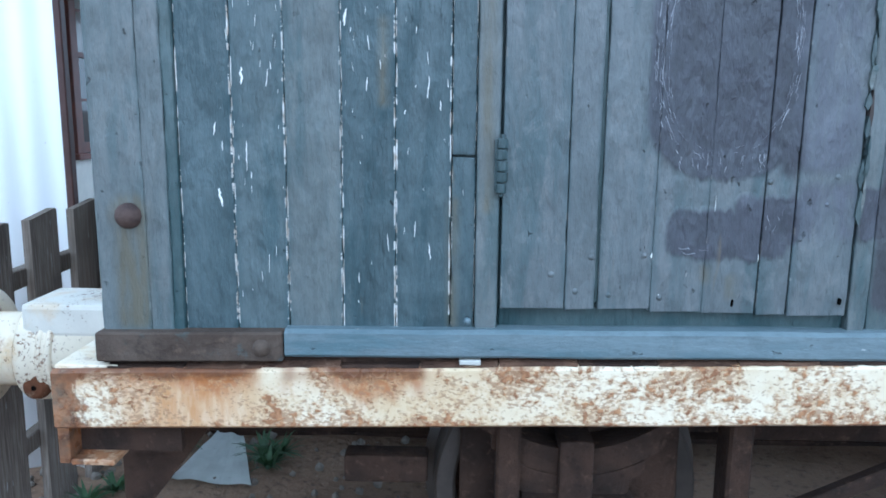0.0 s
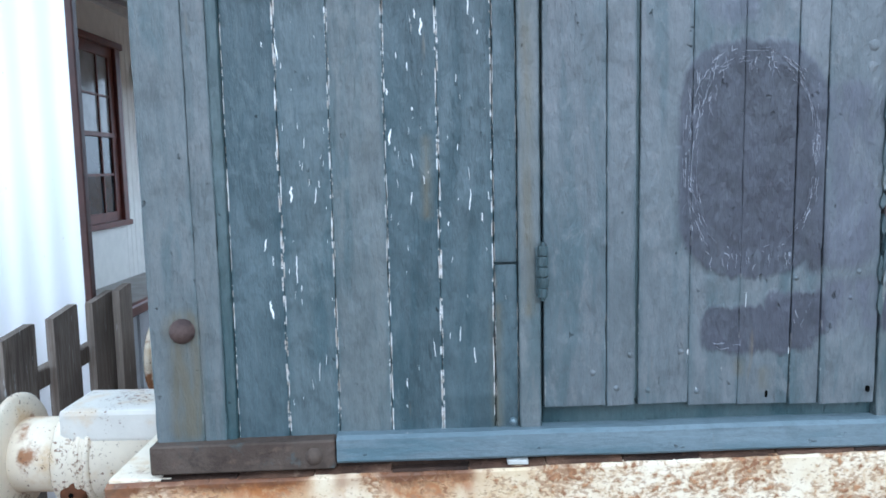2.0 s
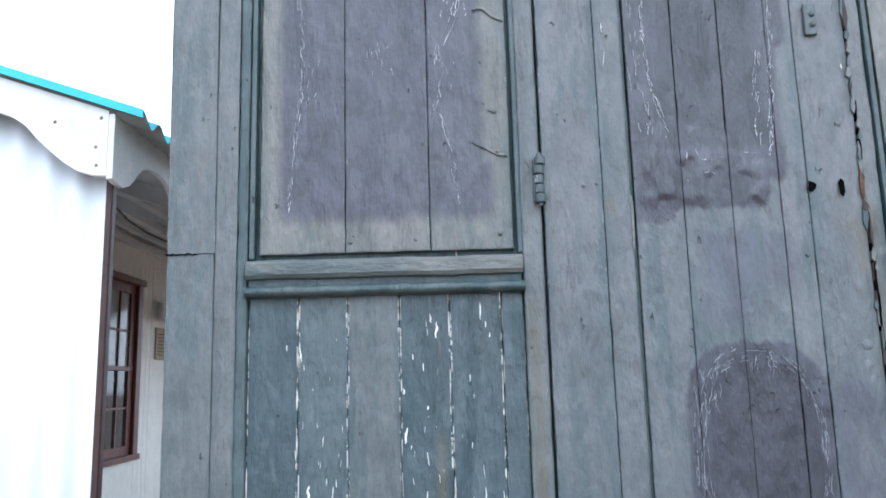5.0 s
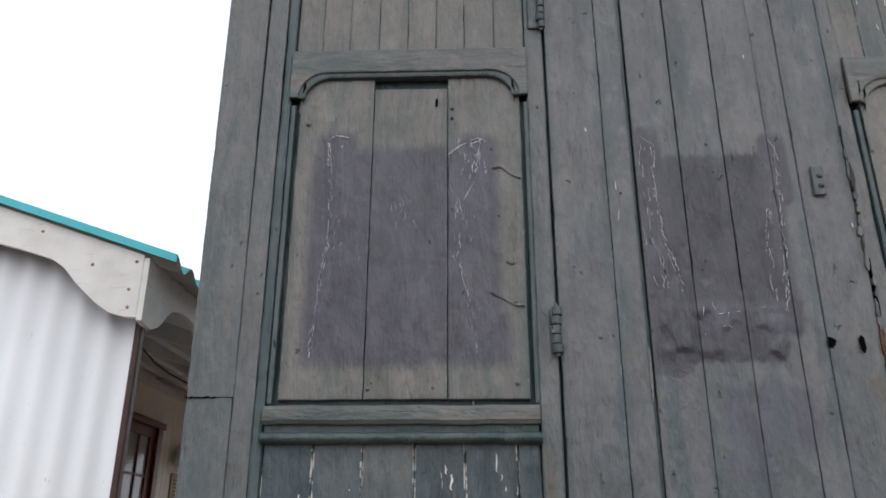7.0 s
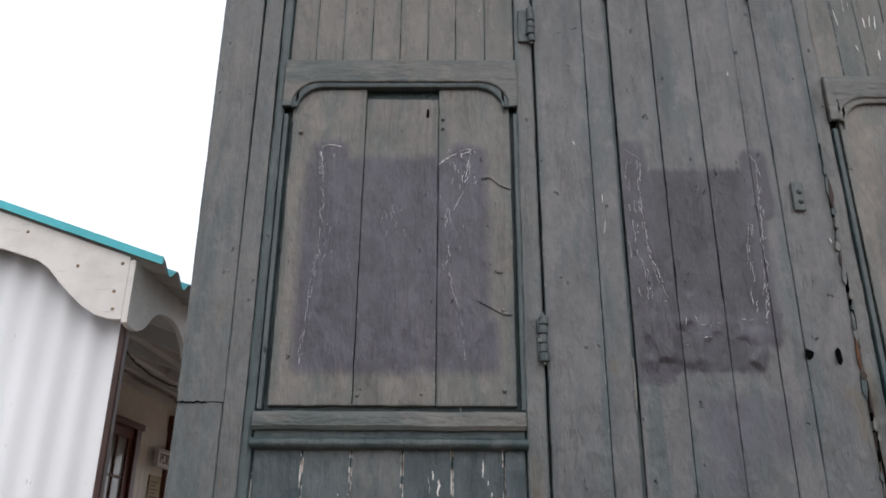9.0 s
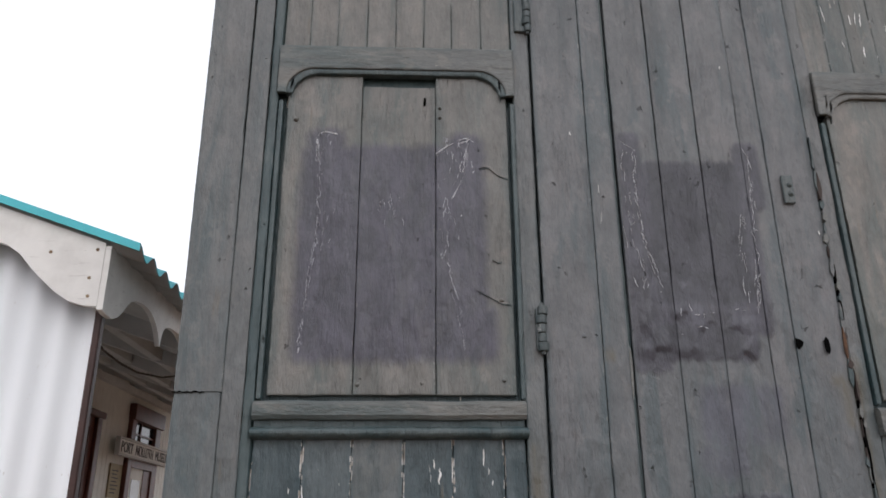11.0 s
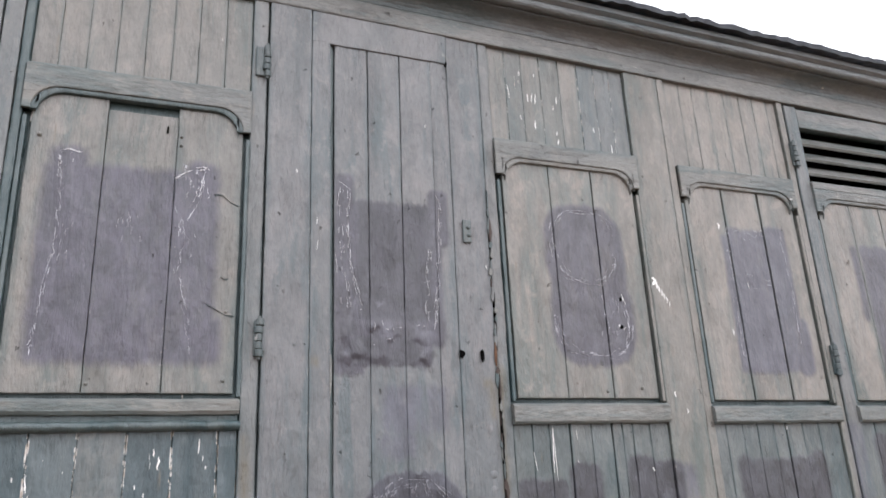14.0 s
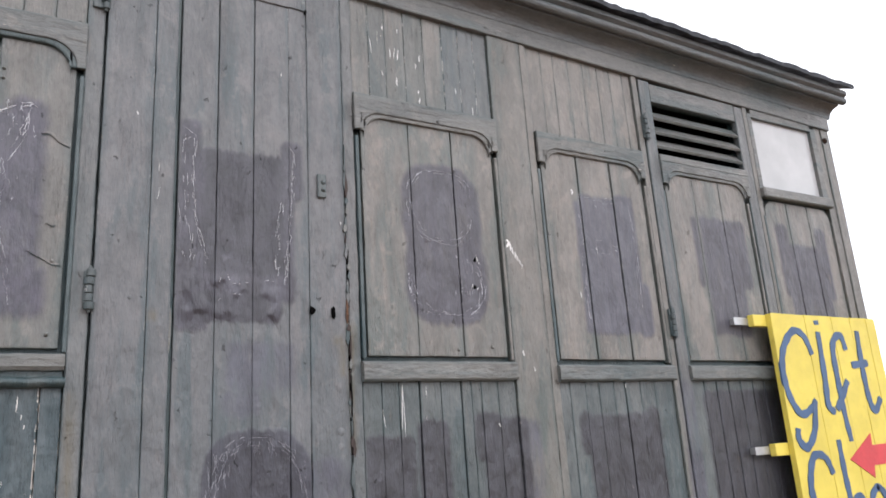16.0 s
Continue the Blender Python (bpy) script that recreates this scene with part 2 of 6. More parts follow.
    chip = k.ramp(k.math("ADD", flake, k.math("MULTIPLY_ADD", where, 0.7, -0.35)), 0.775 - 0.05 * chips, 0.785 - 0.05 * chips)
    rim = k.math("ADD", side, k.math("MULTIPLY_ADD", k.noise(40.0, (1, 1, 0.4), 3, 0.6, shift=own), 0.05, -0.025))
    rim = k.math("MULTIPLY", k.ramp(rim, 0.467, 0.477), k.ramp(k.noise(30.0, (0.4, 1, 1), 4, 0.7, shift=own), 0.58 - 0.11 * edges, 0.62 - 0.11 * edges))
    chip = k.math("MAXIMUM", chip, k.math("MULTIPLY", rim, min(1.0, 1.3 * edges)))
    bare = k.mix(k.ramp(k.noise(55.0), 0.4, 0.65), (0.66, 0.64, 0.62), (0.42, 0.36, 0.31))
    c = k.mix(chip, c, bare)
    rust = k.ramp(k.noise(10.0, (3, 1, 0.35), 3, shift=(9, 9, 9)), 0.69, 0.78, 0.0, 0.45)
    c = k.mix(rust, c, (0.15, 0.115, 0.07))
    # relief: checks, brush marks, sags and wrinkles of thick paint, dents, pits
    low = k.math("ADD", k.math("MULTIPLY", k.math("MULTIPLY", grain, gate), 0.5), k.math("MULTIPLY", streak, 0.4))
    low = k.math("SUBTRACT", low, k.math("ADD", k.math("MULTIPLY", chip, 0.3), k.math("MULTIPLY", crackle, 0.5)))
    n1 = k.bump(low, 0.5 * relief, 0.004)
    n1 = k.bump(k.noise(55.0, way(2.2, 1, 0.5), 4, 0.65, shift=(2, 9, 4)), 0.8 * relief, 0.0032, n1)
    n2 = k.bump(k.noise(11.0, way(1.5, 1, 0.6), 5, 0.58, warp=0.1), 0.8 * relief, 0.017, n1)
    sag = k.math("ABSOLUTE", k.math("SUBTRACT", k.noise(15.0, (1, 1, 1.15), 3, 0.55, shift=(6, 1, 9), warp=0.8), 0.5))
    sag = k.math("MULTIPLY", k.ramp(sag, 0.028, 0.0), k.ramp(k.noise(6.5, (1, 1, 0.8), 3, shift=(8, 8, 2)), 0.62, 0.7))
    n2 = k.bump(sag, 0.22, 0.002, n2)
    n2 = k.bump(pits, 1.0, -0.005, n2)
    if patches:
        # uneven skin of the primer
        n2 = k.bump(k.math("MULTIPLY", pm, k.noise(28.0, (1.1, 1, 0.9), 5, 0.6, shift=(2, 5, 5))), 0.5, 0.0045, n2)
        # lumpy filler under the primer of the door
        lumpy = k.math("MULTIPLY", k.ramp(k.area(flat, [(0.45, 2.13, 0.135, 0.06, 0.04)]), 0.02, -0.02), k.ramp(k.noise(24.0, (1, 1, 0.9), 0.6, 0.5, shift=(6, 6, 1)), 0.42, 0.7))
        n2 = k.bump(lumpy, 0.6, 0.008, n2)
    return k.done(c, k.ramp(streak, 0.3, 0.8, 0.36, 0.56), n2, spec=0.55)


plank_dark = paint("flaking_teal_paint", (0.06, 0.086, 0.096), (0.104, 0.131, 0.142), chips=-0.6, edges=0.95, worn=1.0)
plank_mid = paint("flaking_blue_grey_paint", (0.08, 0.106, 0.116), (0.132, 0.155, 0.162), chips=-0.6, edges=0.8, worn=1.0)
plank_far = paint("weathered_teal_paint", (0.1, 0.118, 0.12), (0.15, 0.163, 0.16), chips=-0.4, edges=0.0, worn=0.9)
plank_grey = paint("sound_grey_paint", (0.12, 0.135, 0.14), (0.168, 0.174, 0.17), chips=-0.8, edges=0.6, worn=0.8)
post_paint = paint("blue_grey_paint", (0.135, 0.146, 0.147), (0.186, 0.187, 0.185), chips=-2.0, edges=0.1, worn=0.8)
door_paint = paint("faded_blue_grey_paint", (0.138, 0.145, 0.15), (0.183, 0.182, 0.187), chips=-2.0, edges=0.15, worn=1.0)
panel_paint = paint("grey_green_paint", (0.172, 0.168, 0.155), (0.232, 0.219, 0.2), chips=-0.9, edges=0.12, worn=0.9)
# lighter copies for the far bays: beige tone plus grazing sheen put into colour
panel_far = paint("sheen_lifted_grey_green_paint", (0.196, 0.184, 0.166), (0.26, 0.238, 0.213), chips=-0.9, edges=0.1, worn=0.9)
post_far = paint("sheen_lifted_blue_grey_paint", (0.178, 0.17, 0.152), (0.232, 0.216, 0.193), chips=-2.0, edges=0.1, worn=0.8)
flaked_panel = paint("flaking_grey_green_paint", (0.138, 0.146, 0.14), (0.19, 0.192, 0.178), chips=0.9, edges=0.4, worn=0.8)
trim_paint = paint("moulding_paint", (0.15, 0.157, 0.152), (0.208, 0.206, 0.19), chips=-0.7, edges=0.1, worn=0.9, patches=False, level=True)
moulding_teal = paint("dark_teal_moulding_paint", (0.062, 0.095, 0.1), (0.1, 0.128, 0.13), chips=-0.8, edges=0.0, worn=0.8, patches=False)
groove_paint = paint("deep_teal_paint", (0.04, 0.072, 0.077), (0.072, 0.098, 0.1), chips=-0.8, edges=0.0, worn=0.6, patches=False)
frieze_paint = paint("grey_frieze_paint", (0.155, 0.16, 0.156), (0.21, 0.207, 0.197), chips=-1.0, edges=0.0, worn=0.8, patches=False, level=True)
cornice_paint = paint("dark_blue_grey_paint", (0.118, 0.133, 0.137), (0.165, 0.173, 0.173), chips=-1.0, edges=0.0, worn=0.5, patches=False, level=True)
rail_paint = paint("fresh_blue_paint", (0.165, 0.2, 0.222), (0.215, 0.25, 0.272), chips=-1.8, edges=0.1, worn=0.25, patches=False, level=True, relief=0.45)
k = Nodes("scratched_pale_undercoat")
scratch_white = k.done(k.mix(k.n.new("ShaderNodeNewGeometry").outputs["Random Per Island"], (0.15, 0.15, 0.18), (0.5, 0.5, 0.54)), 0.7)
k = Nodes("scratched_grey_white_undercoat")
scratch_pale = k.done(k.mix(k.n.new("ShaderNodeNewGeometry").outputs["Random Per Island"], (0.16, 0.16, 0.19), (0.72, 0.72, 0.76)), 0.7)
scratch_bright = Nodes("scratched_white_undercoat").done((0.82, 0.82, 0.84), 0.7)
flake_white = Nodes("bare_white_undercoat").done((0.78, 0.77, 0.75), 0.7)


def rusty_white():
    k = Nodes("rusted_white_enamel")
    big = k.noise(3.4, (1, 1, 1.3), 5, 0.6)
    mid = k.noise(11.0, (1, 1, 1.1), 5, 0.65, shift=(6, 1, 2), warp=0.3)
    xyz = k.split()
    foot = k.math("SUBTRACT", xyz[2], k.math("MULTIPLY_ADD", xyz[0], 0.0232, 0.8897))
    ragged = k.math("MULTIPLY_ADD", k.noise(9.0, (1, 1, 0.45), 6, 0.68), 0.16, -0.08)
    tip = k.ramp(k.math("ADD", xyz[0], ragged), -0.645, -0.71)
    c = k.mix(k.ramp(big, 0.42, 0.66), (0.78, 0.67, 0.5), (0.64, 0.49, 0.3))
    c = k.mix(k.math("MULTIPLY", k.ramp(mid, 0.5, 0.7), 0.6), c, (0.6, 0.45, 0.28))
    # stained stretches where the water runs off: beside the end, and here and there along the top edge
    along = k.noise(2.3, (1, 1, 0.15), 4, 0.55, shift=(4, 2, 0))
    stretch = k.math("MULTIPLY", k.ramp(k.math("ADD", xyz[0], ragged), -0.62, -0.55), k.ramp(k.math("ADD", xyz[0], ragged), -0.27, -0.42))
    gate = k.math("MAXIMUM", k.ramp(along, 0.5, 0.62), stretch)
    drip = k.math("ADD", foot, ragged)
    c = k.mix(k.math("MULTIPLY", k.math("MULTIPLY", stretch, k.ramp(k.noise(13.0, (1.5, 1, 0.35), 5, 0.65), 0.3, 0.66, 0.3, 1.0)), 0.95), c, (0.46, 0.22, 0.07))
    bleed = k.math("MULTIPLY", k.ramp(drip, 0.045, 0.11), gate)
    c = k.mix(k.math("MULTIPLY", k.ramp(bleed, 0.05, 0.8), 0.92), c, (0.34, 0.125, 0.035))
    # soft clusters of brown spots, more towards the lower edge
    lift = k.math("ADD", k.math("MULTIPLY_ADD", mid, 0.95, -0.45), k.ramp(foot, 0.04, 0.005, 0.0, 0.08))
    blot = k.math("ADD", k.noise(62.0, (1, 1, 1.1), 3, 0.55), lift)
    speck = k.math("ADD", k.noise(120.0, (0.8, 1, 1.5), 3, 0.6, shift=(2, 3, 1)), k.math("MULTIPLY", lift, 0.75))
    rust = k.mix(k.ramp(k.noise(60.0), 0.4, 0.65), (0.22, 0.088, 0.036), (0.42, 0.21, 0.09))
    c = k.mix(k.ramp(blot, 0.44, 0.68, 0.0, 0.7), c, (0.52, 0.34, 0.18))
    c = k.mix(k.ramp(speck, 0.54, 0.64, 0.0, 0.7), c, (0.3, 0.17, 0.09))
    spot = k.ramp(blot, 0.62, 0.74)
    c = k.mix(k.math("MULTIPLY", spot, 0.85), c, rust)
    # dark crust along the top edge, torn end, brown along the lower edge
    edge = k.math("ADD", foot, k.math("MULTIPLY_ADD", k.noise(22.0, (0.7, 1, 1), 5, 0.68), 0.05, -0.025))
    crust = k.math("MULTIPLY", k.ramp(edge, 0.094, 0.112), k.ramp(gate, 0.2, 0.7))
    torn = k.ramp(k.math("ADD", k.math("MULTIPLY", tip, 0.7), k.math("MULTIPLY_ADD", k.noise(15.0, detail=6, rough=0.65), 1.5, -0.75)), 0.32, 0.5)
    c = k.mix(k.math("MULTIPLY", k.ramp(foot, 0.012, -0.004), 0.6), c, (0.3, 0.13, 0.05))
    c = k.mix(k.math("MULTIPLY", torn, 0.85), c, k.mix(k.ramp(k.noise(30.0, detail=5), 0.35, 0.65), (0.05, 0.02, 0.01), (0.24, 0.09, 0.03)))
    c = k.mix(k.math("MULTIPLY", crust, 0.9), c, k.mix(k.noise(50.0), (0.06, 0.026, 0.014), (0.2, 0.075, 0.025)))
    n = k.bump(k.math("ADD", k.math("ADD", spot, k.math("MAXIMUM", crust, torn)), k.math("MULTIPLY", k.noise(90.0), 0.4)), 0.6, 0.003)
    n = k.bump(k.noise(7.0, (0.6, 1, 1.5), 4), 0.3, 0.01, n)
    return k.done(c, k.ramp(spot, 0, 1, 0.45, 0.85), n)


def chalky_white(name, tint=(0.8, 0.79, 0.76), stain=0.65):
    k = Nodes(name)
    big = k.noise(6.0, (1, 1, 1), 4, 0.6)
    lift = k.math("MULTIPLY_ADD", big, 0.7, -0.35)
    spot = k.ramp(k.math("ADD", k.noise(80.0, (1, 1, 1), 3, 0.55), lift), 0.66, 0.72)
    fine = k.ramp(k.math("ADD", k.noise(130.0, (1, 1, 1), 2, 0.5), lift), 0.66, 0.71)
    c = k.mix(k.ramp(big, 0.3, 0.75), tint, tuple(0.82 * v for v in tint))
    c = k.mix(k.math("MULTIPLY", k.ramp(k.noise(9.0, detail=5, rough=0.6), 0.5, 0.66), stain), c, (0.6, 0.42, 0.22))
    c = k.mix(k.math("MULTIPLY", k.ramp(k.noise(8.0, detail=5, rough=0.6, shift=(3, 8, 3)), 0.6, 0.7), 1.2 * stain, clamp=True), c, (0.3, 0.13, 0.05))
    c = k.mix(k.math("MULTIPLY", fine, 0.6), c, (0.25, 0.15, 0.08))
    c = k.mix(k.math("MULTIPLY", spot, 0.85), c, (0.17, 0.08, 0.04))
    return k.done(c, 0.55, k.bump(k.noise(70.0), 0.3, 0.003))


def rust_iron(name, a=(0.075, 0.05, 0.04), b=(0.14, 0.085, 0.055), scab=(0.2, 0.13, 0.085), verdigris=0.0):
    k = Nodes(name)
    c = k.mix(k.ramp(k.noise(9.0), 0.35, 0.65), a, b)
    c = k.mix(k.ramp(k.noise(45.0), 0.55, 0.75), c, scab)
    c = k.mix(k.ramp(k.noise(20.0, detail=6, rough=0.7, shift=(3, 3, 3)), 0.58, 0.7, 0.0, verdigris), c, (0.075, 0.1, 0.1))
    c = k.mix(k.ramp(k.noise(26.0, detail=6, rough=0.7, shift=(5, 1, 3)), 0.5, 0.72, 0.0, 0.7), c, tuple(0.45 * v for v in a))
    return k.done(c, 0.85, k.bump(k.noise(24.0, detail=7, rough=0.65), 0.8, 0.012, k.bump(k.noise(90.0), 0.6, 0.003)), spec=0.3)


def weathered(name, a, b, scale=1.0):
    """Bare weathered timber with the grain upright."""
    k = Nodes(name)
    grain = k.noise(28.0 * scale, (5, 5, 0.25), 5, 0.65, warp=0.4)
    c = k.mix(k.ramp(grain, 0.35, 0.7), a, b)
    c = k.mix(k.ramp(k.noise(4.0), 0.45, 0.7, 0, 0.6), c, tuple(0.55 * v for v in a))
    c = k.mix(k.ramp(k.noise(30.0, (3, 3, 0.4), 3), 0.68, 0.72, 0, 0.8), c, (0.42, 0.41, 0.4))
    c = k.mix(k.ramp(k.random(), 0, 1, 0, 0.4), c, tuple(1.3 * v for v in b))
    return k.done(c, 0.85, k.bump(grain, 0.6, 0.005), spec=0.25)


def plain(name, colour, rough=0.6, var=0.18, scale=12.0, bump=0.2, metal=0.0, spec=0.5):
    k = Nodes(name)
    c = k.mix(k.ramp(k.noise(scale), 0.3, 0.7), colour, tuple(v * (1 - var) for v in colour))
    c = k.mix(k.ramp(k.noise(scale * 6, (1, 1, 0.5)), 0.6, 0.75, 0, 0.5), c, tuple(v * (1 - 2 * var) for v in colour))
    return k.done(c, rough, k.bump(k.noise(scale * 5), bump, 0.003), metal, spec)


def weathered_white():
    """Whitewashed boards, grey where the wash is worn, with thin dark checks along the board."""
    k = Nodes("whitewashed_timber")
    c = k.mix(k.ramp(k.noise(5.0, detail=5, rough=0.6), 0.4, 0.68), (0.88, 0.855, 0.82), (0.76, 0.735, 0.7))
    c = k.mix(k.ramp(k.noise(30.0, (0.2, 1, 2.2), 4, 0.65), 0.6, 0.7, 0, 0.35), c, (0.4, 0.36, 0.32))
    c = k.mix(k.ramp(k.noise(45.0, (0.3, 1, 1.6), 3, 0.6, shift=(3, 3, 3)), 0.71, 0.75, 0, 0.7), c, (0.22, 0.17, 0.13))
    return k.done(c, 0.6, k.bump(k.noise(40.0, (0.3, 1, 2)), 0.25, 0.003))


beam_mat = rusty_white()
buffer_mat = chalky_white("chalky_white_enamel", (0.8, 0.69, 0.53), 0.8)
casting_mat = chalky_white("scuffed_grey_white_enamel", (0.7, 0.65, 0.57), 0.5)
lug_iron = rust_iron("orange_brown_rust", (0.1, 0.038, 0.016), (0.2, 0.075, 0.03))
shim_mat = plain("dull_white_packing", (0.5, 0.48, 0.44), 0.8)
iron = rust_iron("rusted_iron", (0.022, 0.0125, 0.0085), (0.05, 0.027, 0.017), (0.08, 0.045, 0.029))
bolt_iron = rust_iron("rusted_bolt_iron", (0.06, 0.04, 0.036), (0.095, 0.062, 0.052), (0.11, 0.07, 0.055))
lip_dark = rust_iron("dark_rust_scale", (0.06, 0.032, 0.02), (0.14, 0.075, 0.045))
lip_iron = rust_iron("orange_rusted_enamel", (0.15, 0.07, 0.03), (0.38, 0.28, 0.18))
iron_strap = rust_iron("painted_rusty_iron", (0.062, 0.043, 0.032), (0.095, 0.07, 0.054), (0.115, 0.08, 0.058), 0.55)
tyre_steel = plain("worn_steel_tyre", (0.06, 0.045, 0.036), 0.6, 0.4, 14)
hinge_paint = paint("painted_hinge_iron", (0.06, 0.085, 0.09), (0.1, 0.12, 0.12), chips=-0.5, edges=0.0, worn=0.8, patches=False)
picket_wood = weathered("weathered_grey_timber", (0.115, 0.086, 0.068), (0.25, 0.208, 0.172))
picket_red = weathered("red_brown_stained_timber", (0.075, 0.032, 0.024), (0.13, 0.06, 0.045))
post_brown = plain("dark_brown_post_paint", (0.07, 0.03, 0.024), 0.5, 0.35, 9)
brown_paint = plain("red_brown_gloss_paint", (0.13, 0.038, 0.026), 0.45, 0.3, 9)
# black stands in for the unlit depth of holes, cracks and open joints
hole_black = Nodes("dark_hole").done((0.004, 0.004, 0.004), 1.0, spec=0.0)
dark_inside = plain("dark_inner_boards", (0.06, 0.045, 0.04), 0.9)
felt = plain("torn_bitumen_felt", (0.055, 0.06, 0.07), 0.9, 0.45, 20, 0.8)
gable_white = weathered_white()


def sheet_white():
    k = Nodes("white_corrugated_iron")
    c = k.mix(k.ramp(k.noise(2.0, (1, 1, 0.4)), 0.35, 0.7), (0.9, 0.9, 0.915), (0.83, 0.835, 0.85))
    c = k.mix(k.ramp(k.noise(60.0, (1, 1, 0.4)), 0.7, 0.74, 0, 0.6), c, (0.45, 0.38, 0.32))
    return k.done(c, 0.5, k.bump(k.noise(30.0), 0.08, 0.002))


sheet_wall = sheet_white()
sheet_roof = plain("turquoise_roof_paint", (0.1, 0.6, 0.68), 0.45, 0.12, 5)
white_board = plain("white_board_paint", (0.79, 0.76, 0.7), 0.6, 0.08, 8)
soffit_white = plain("dull_white_ceiling_paint", (0.62, 0.61, 0.59), 0.7, 0.12, 5)
deck_mat = plain("grey_cement_floor", (0.36, 0.34, 0.31), 0.8, 0.2, 6)
slat_grey = plain("grey_rail_paint", (0.45, 0.46, 0.48), 0.6, 0.2, 8)
yellow = plain("yellow_sign_paint", (0.74, 0.6, 0.1), 0.5, 0.14, 9)
blue_letter = plain("blue_letter_paint", (0.06, 0.12, 0.24), 0.5, 0.25, 14)
red_arrow = plain("red_arrow_paint", (0.62, 0.06, 0.07), 0.5, 0.15, 14)
zinc = plain("galvanised_strap", (0.55, 0.56, 0.57), 0.4, 0.2, 20, metal=0.7)
rope_mat = plain("grey_brown_rope", (0.13, 0.115, 0.1), 0.9)
letter_dark = plain("dark_letter_paint", (0.06, 0.05, 0.045), 0.6)
paper_brown = plain("buff_notice_board", (0.36, 0.29, 0.17), 0.7)
sacking = plain("grey_plastic_sheet", (0.66, 0.68, 0.66), 0.5, 0.2, 9)
leaf = plain("green_weed_leaf", (0.05, 0.1, 0.035), 0.6, 0.35, 18)
stone_mat = plain("grey_brown_stone", (0.2, 0.17, 0.14), 0.9, 0.35, 18)


def earth():
    k = Nodes("sandy_red_earth")
    c = k.mix(k.ramp(k.noise(1.3), 0.3, 0.7), (0.17, 0.105, 0.068), (0.24, 0.165, 0.112))
    c = k.mix(k.ramp(k.noise(30.0), 0.5, 0.75), c, (0.1, 0.07, 0.05))
    c = k.mix(k.ramp(k.noise(120.0), 0.62, 0.72), c, (0.32, 0.27, 0.21))
    return k.done(c, 0.95, k.bump(k.noise(40.0, detail=8), 0.8, 0.02), spec=0.2)


earth_mat = earth()


def pane(name, colour, rough, mottling):
    k = Nodes(name)
    c = k.mix(k.ramp(k.noise(3.0), 0.3, 0.7), colour, tuple(v * (1 - mottling) for v in colour))
    return k.done(c, rough, spec=0.5)


# pale base colour stands in for the sky reflected in the glass
sky_white_pane = pane("sky_whitened_glass", (0.54, 0.545, 0.545), 0.22, 0.22)
curtain_pane = pane("curtained_window_glass", (0.3, 0.3, 0.3), 0.1, 0.35)
dark_pane = pane("dark_window_glass", (0.05, 0.06, 0.07), 0.06, 0.3)

# ---- building helpers ----
def part(name, bm, material, parent=None, label="", smooth=False):
    """Links a bmesh as one mesh object, under a thing or a part."""
    me = bpy.data.meshes.new(name)
    bm.to_mesh(me)
    bm.free()
    me.materials.append(material)
    if smooth:
        me.polygons.foreach_set("use_smooth", [True] * len(me.polygons))
    ob = new(name, me)
    ob.parent = parent
    return tagged(ob, label)


def thing(name, label, category, group="", kind=""):
    return tagged(new(name), label, category, group, kind)


def box(bm, x0, x1, y0, y1, z0, z1, dz=0.0):
    """An upright box; dz: how much higher it stands at x1 than at x0."""
    vs = [bm.verts.new((x, y, z + (dz if x == x1 else 0))) for x in (x0, x1) for y in (y0, y1) for z in (z0, z1)]
    for q in ((0, 1, 3, 2), (4, 6, 7, 5), (0, 4, 5, 1), (2, 3, 7, 6), (0, 2, 6, 4), (1, 5, 7, 3)):
        bm.faces.new([vs[n] for n in q])
    return vs


def boxed(x0, x1, y0, y1, z0, z1, dz=0.0, soft=0.0, segs=1):
    bm = bmesh.new()
    box(bm, x0, x1, y0, y1, z0, z1, dz)
    bmesh.ops.recalc_face_normals(bm, faces=bm.faces)
    if soft:
        bmesh.ops.bevel(bm, geom=list(bm.edges), offset=soft, segments=segs, profile=0.6, affect="EDGES")
    return bm


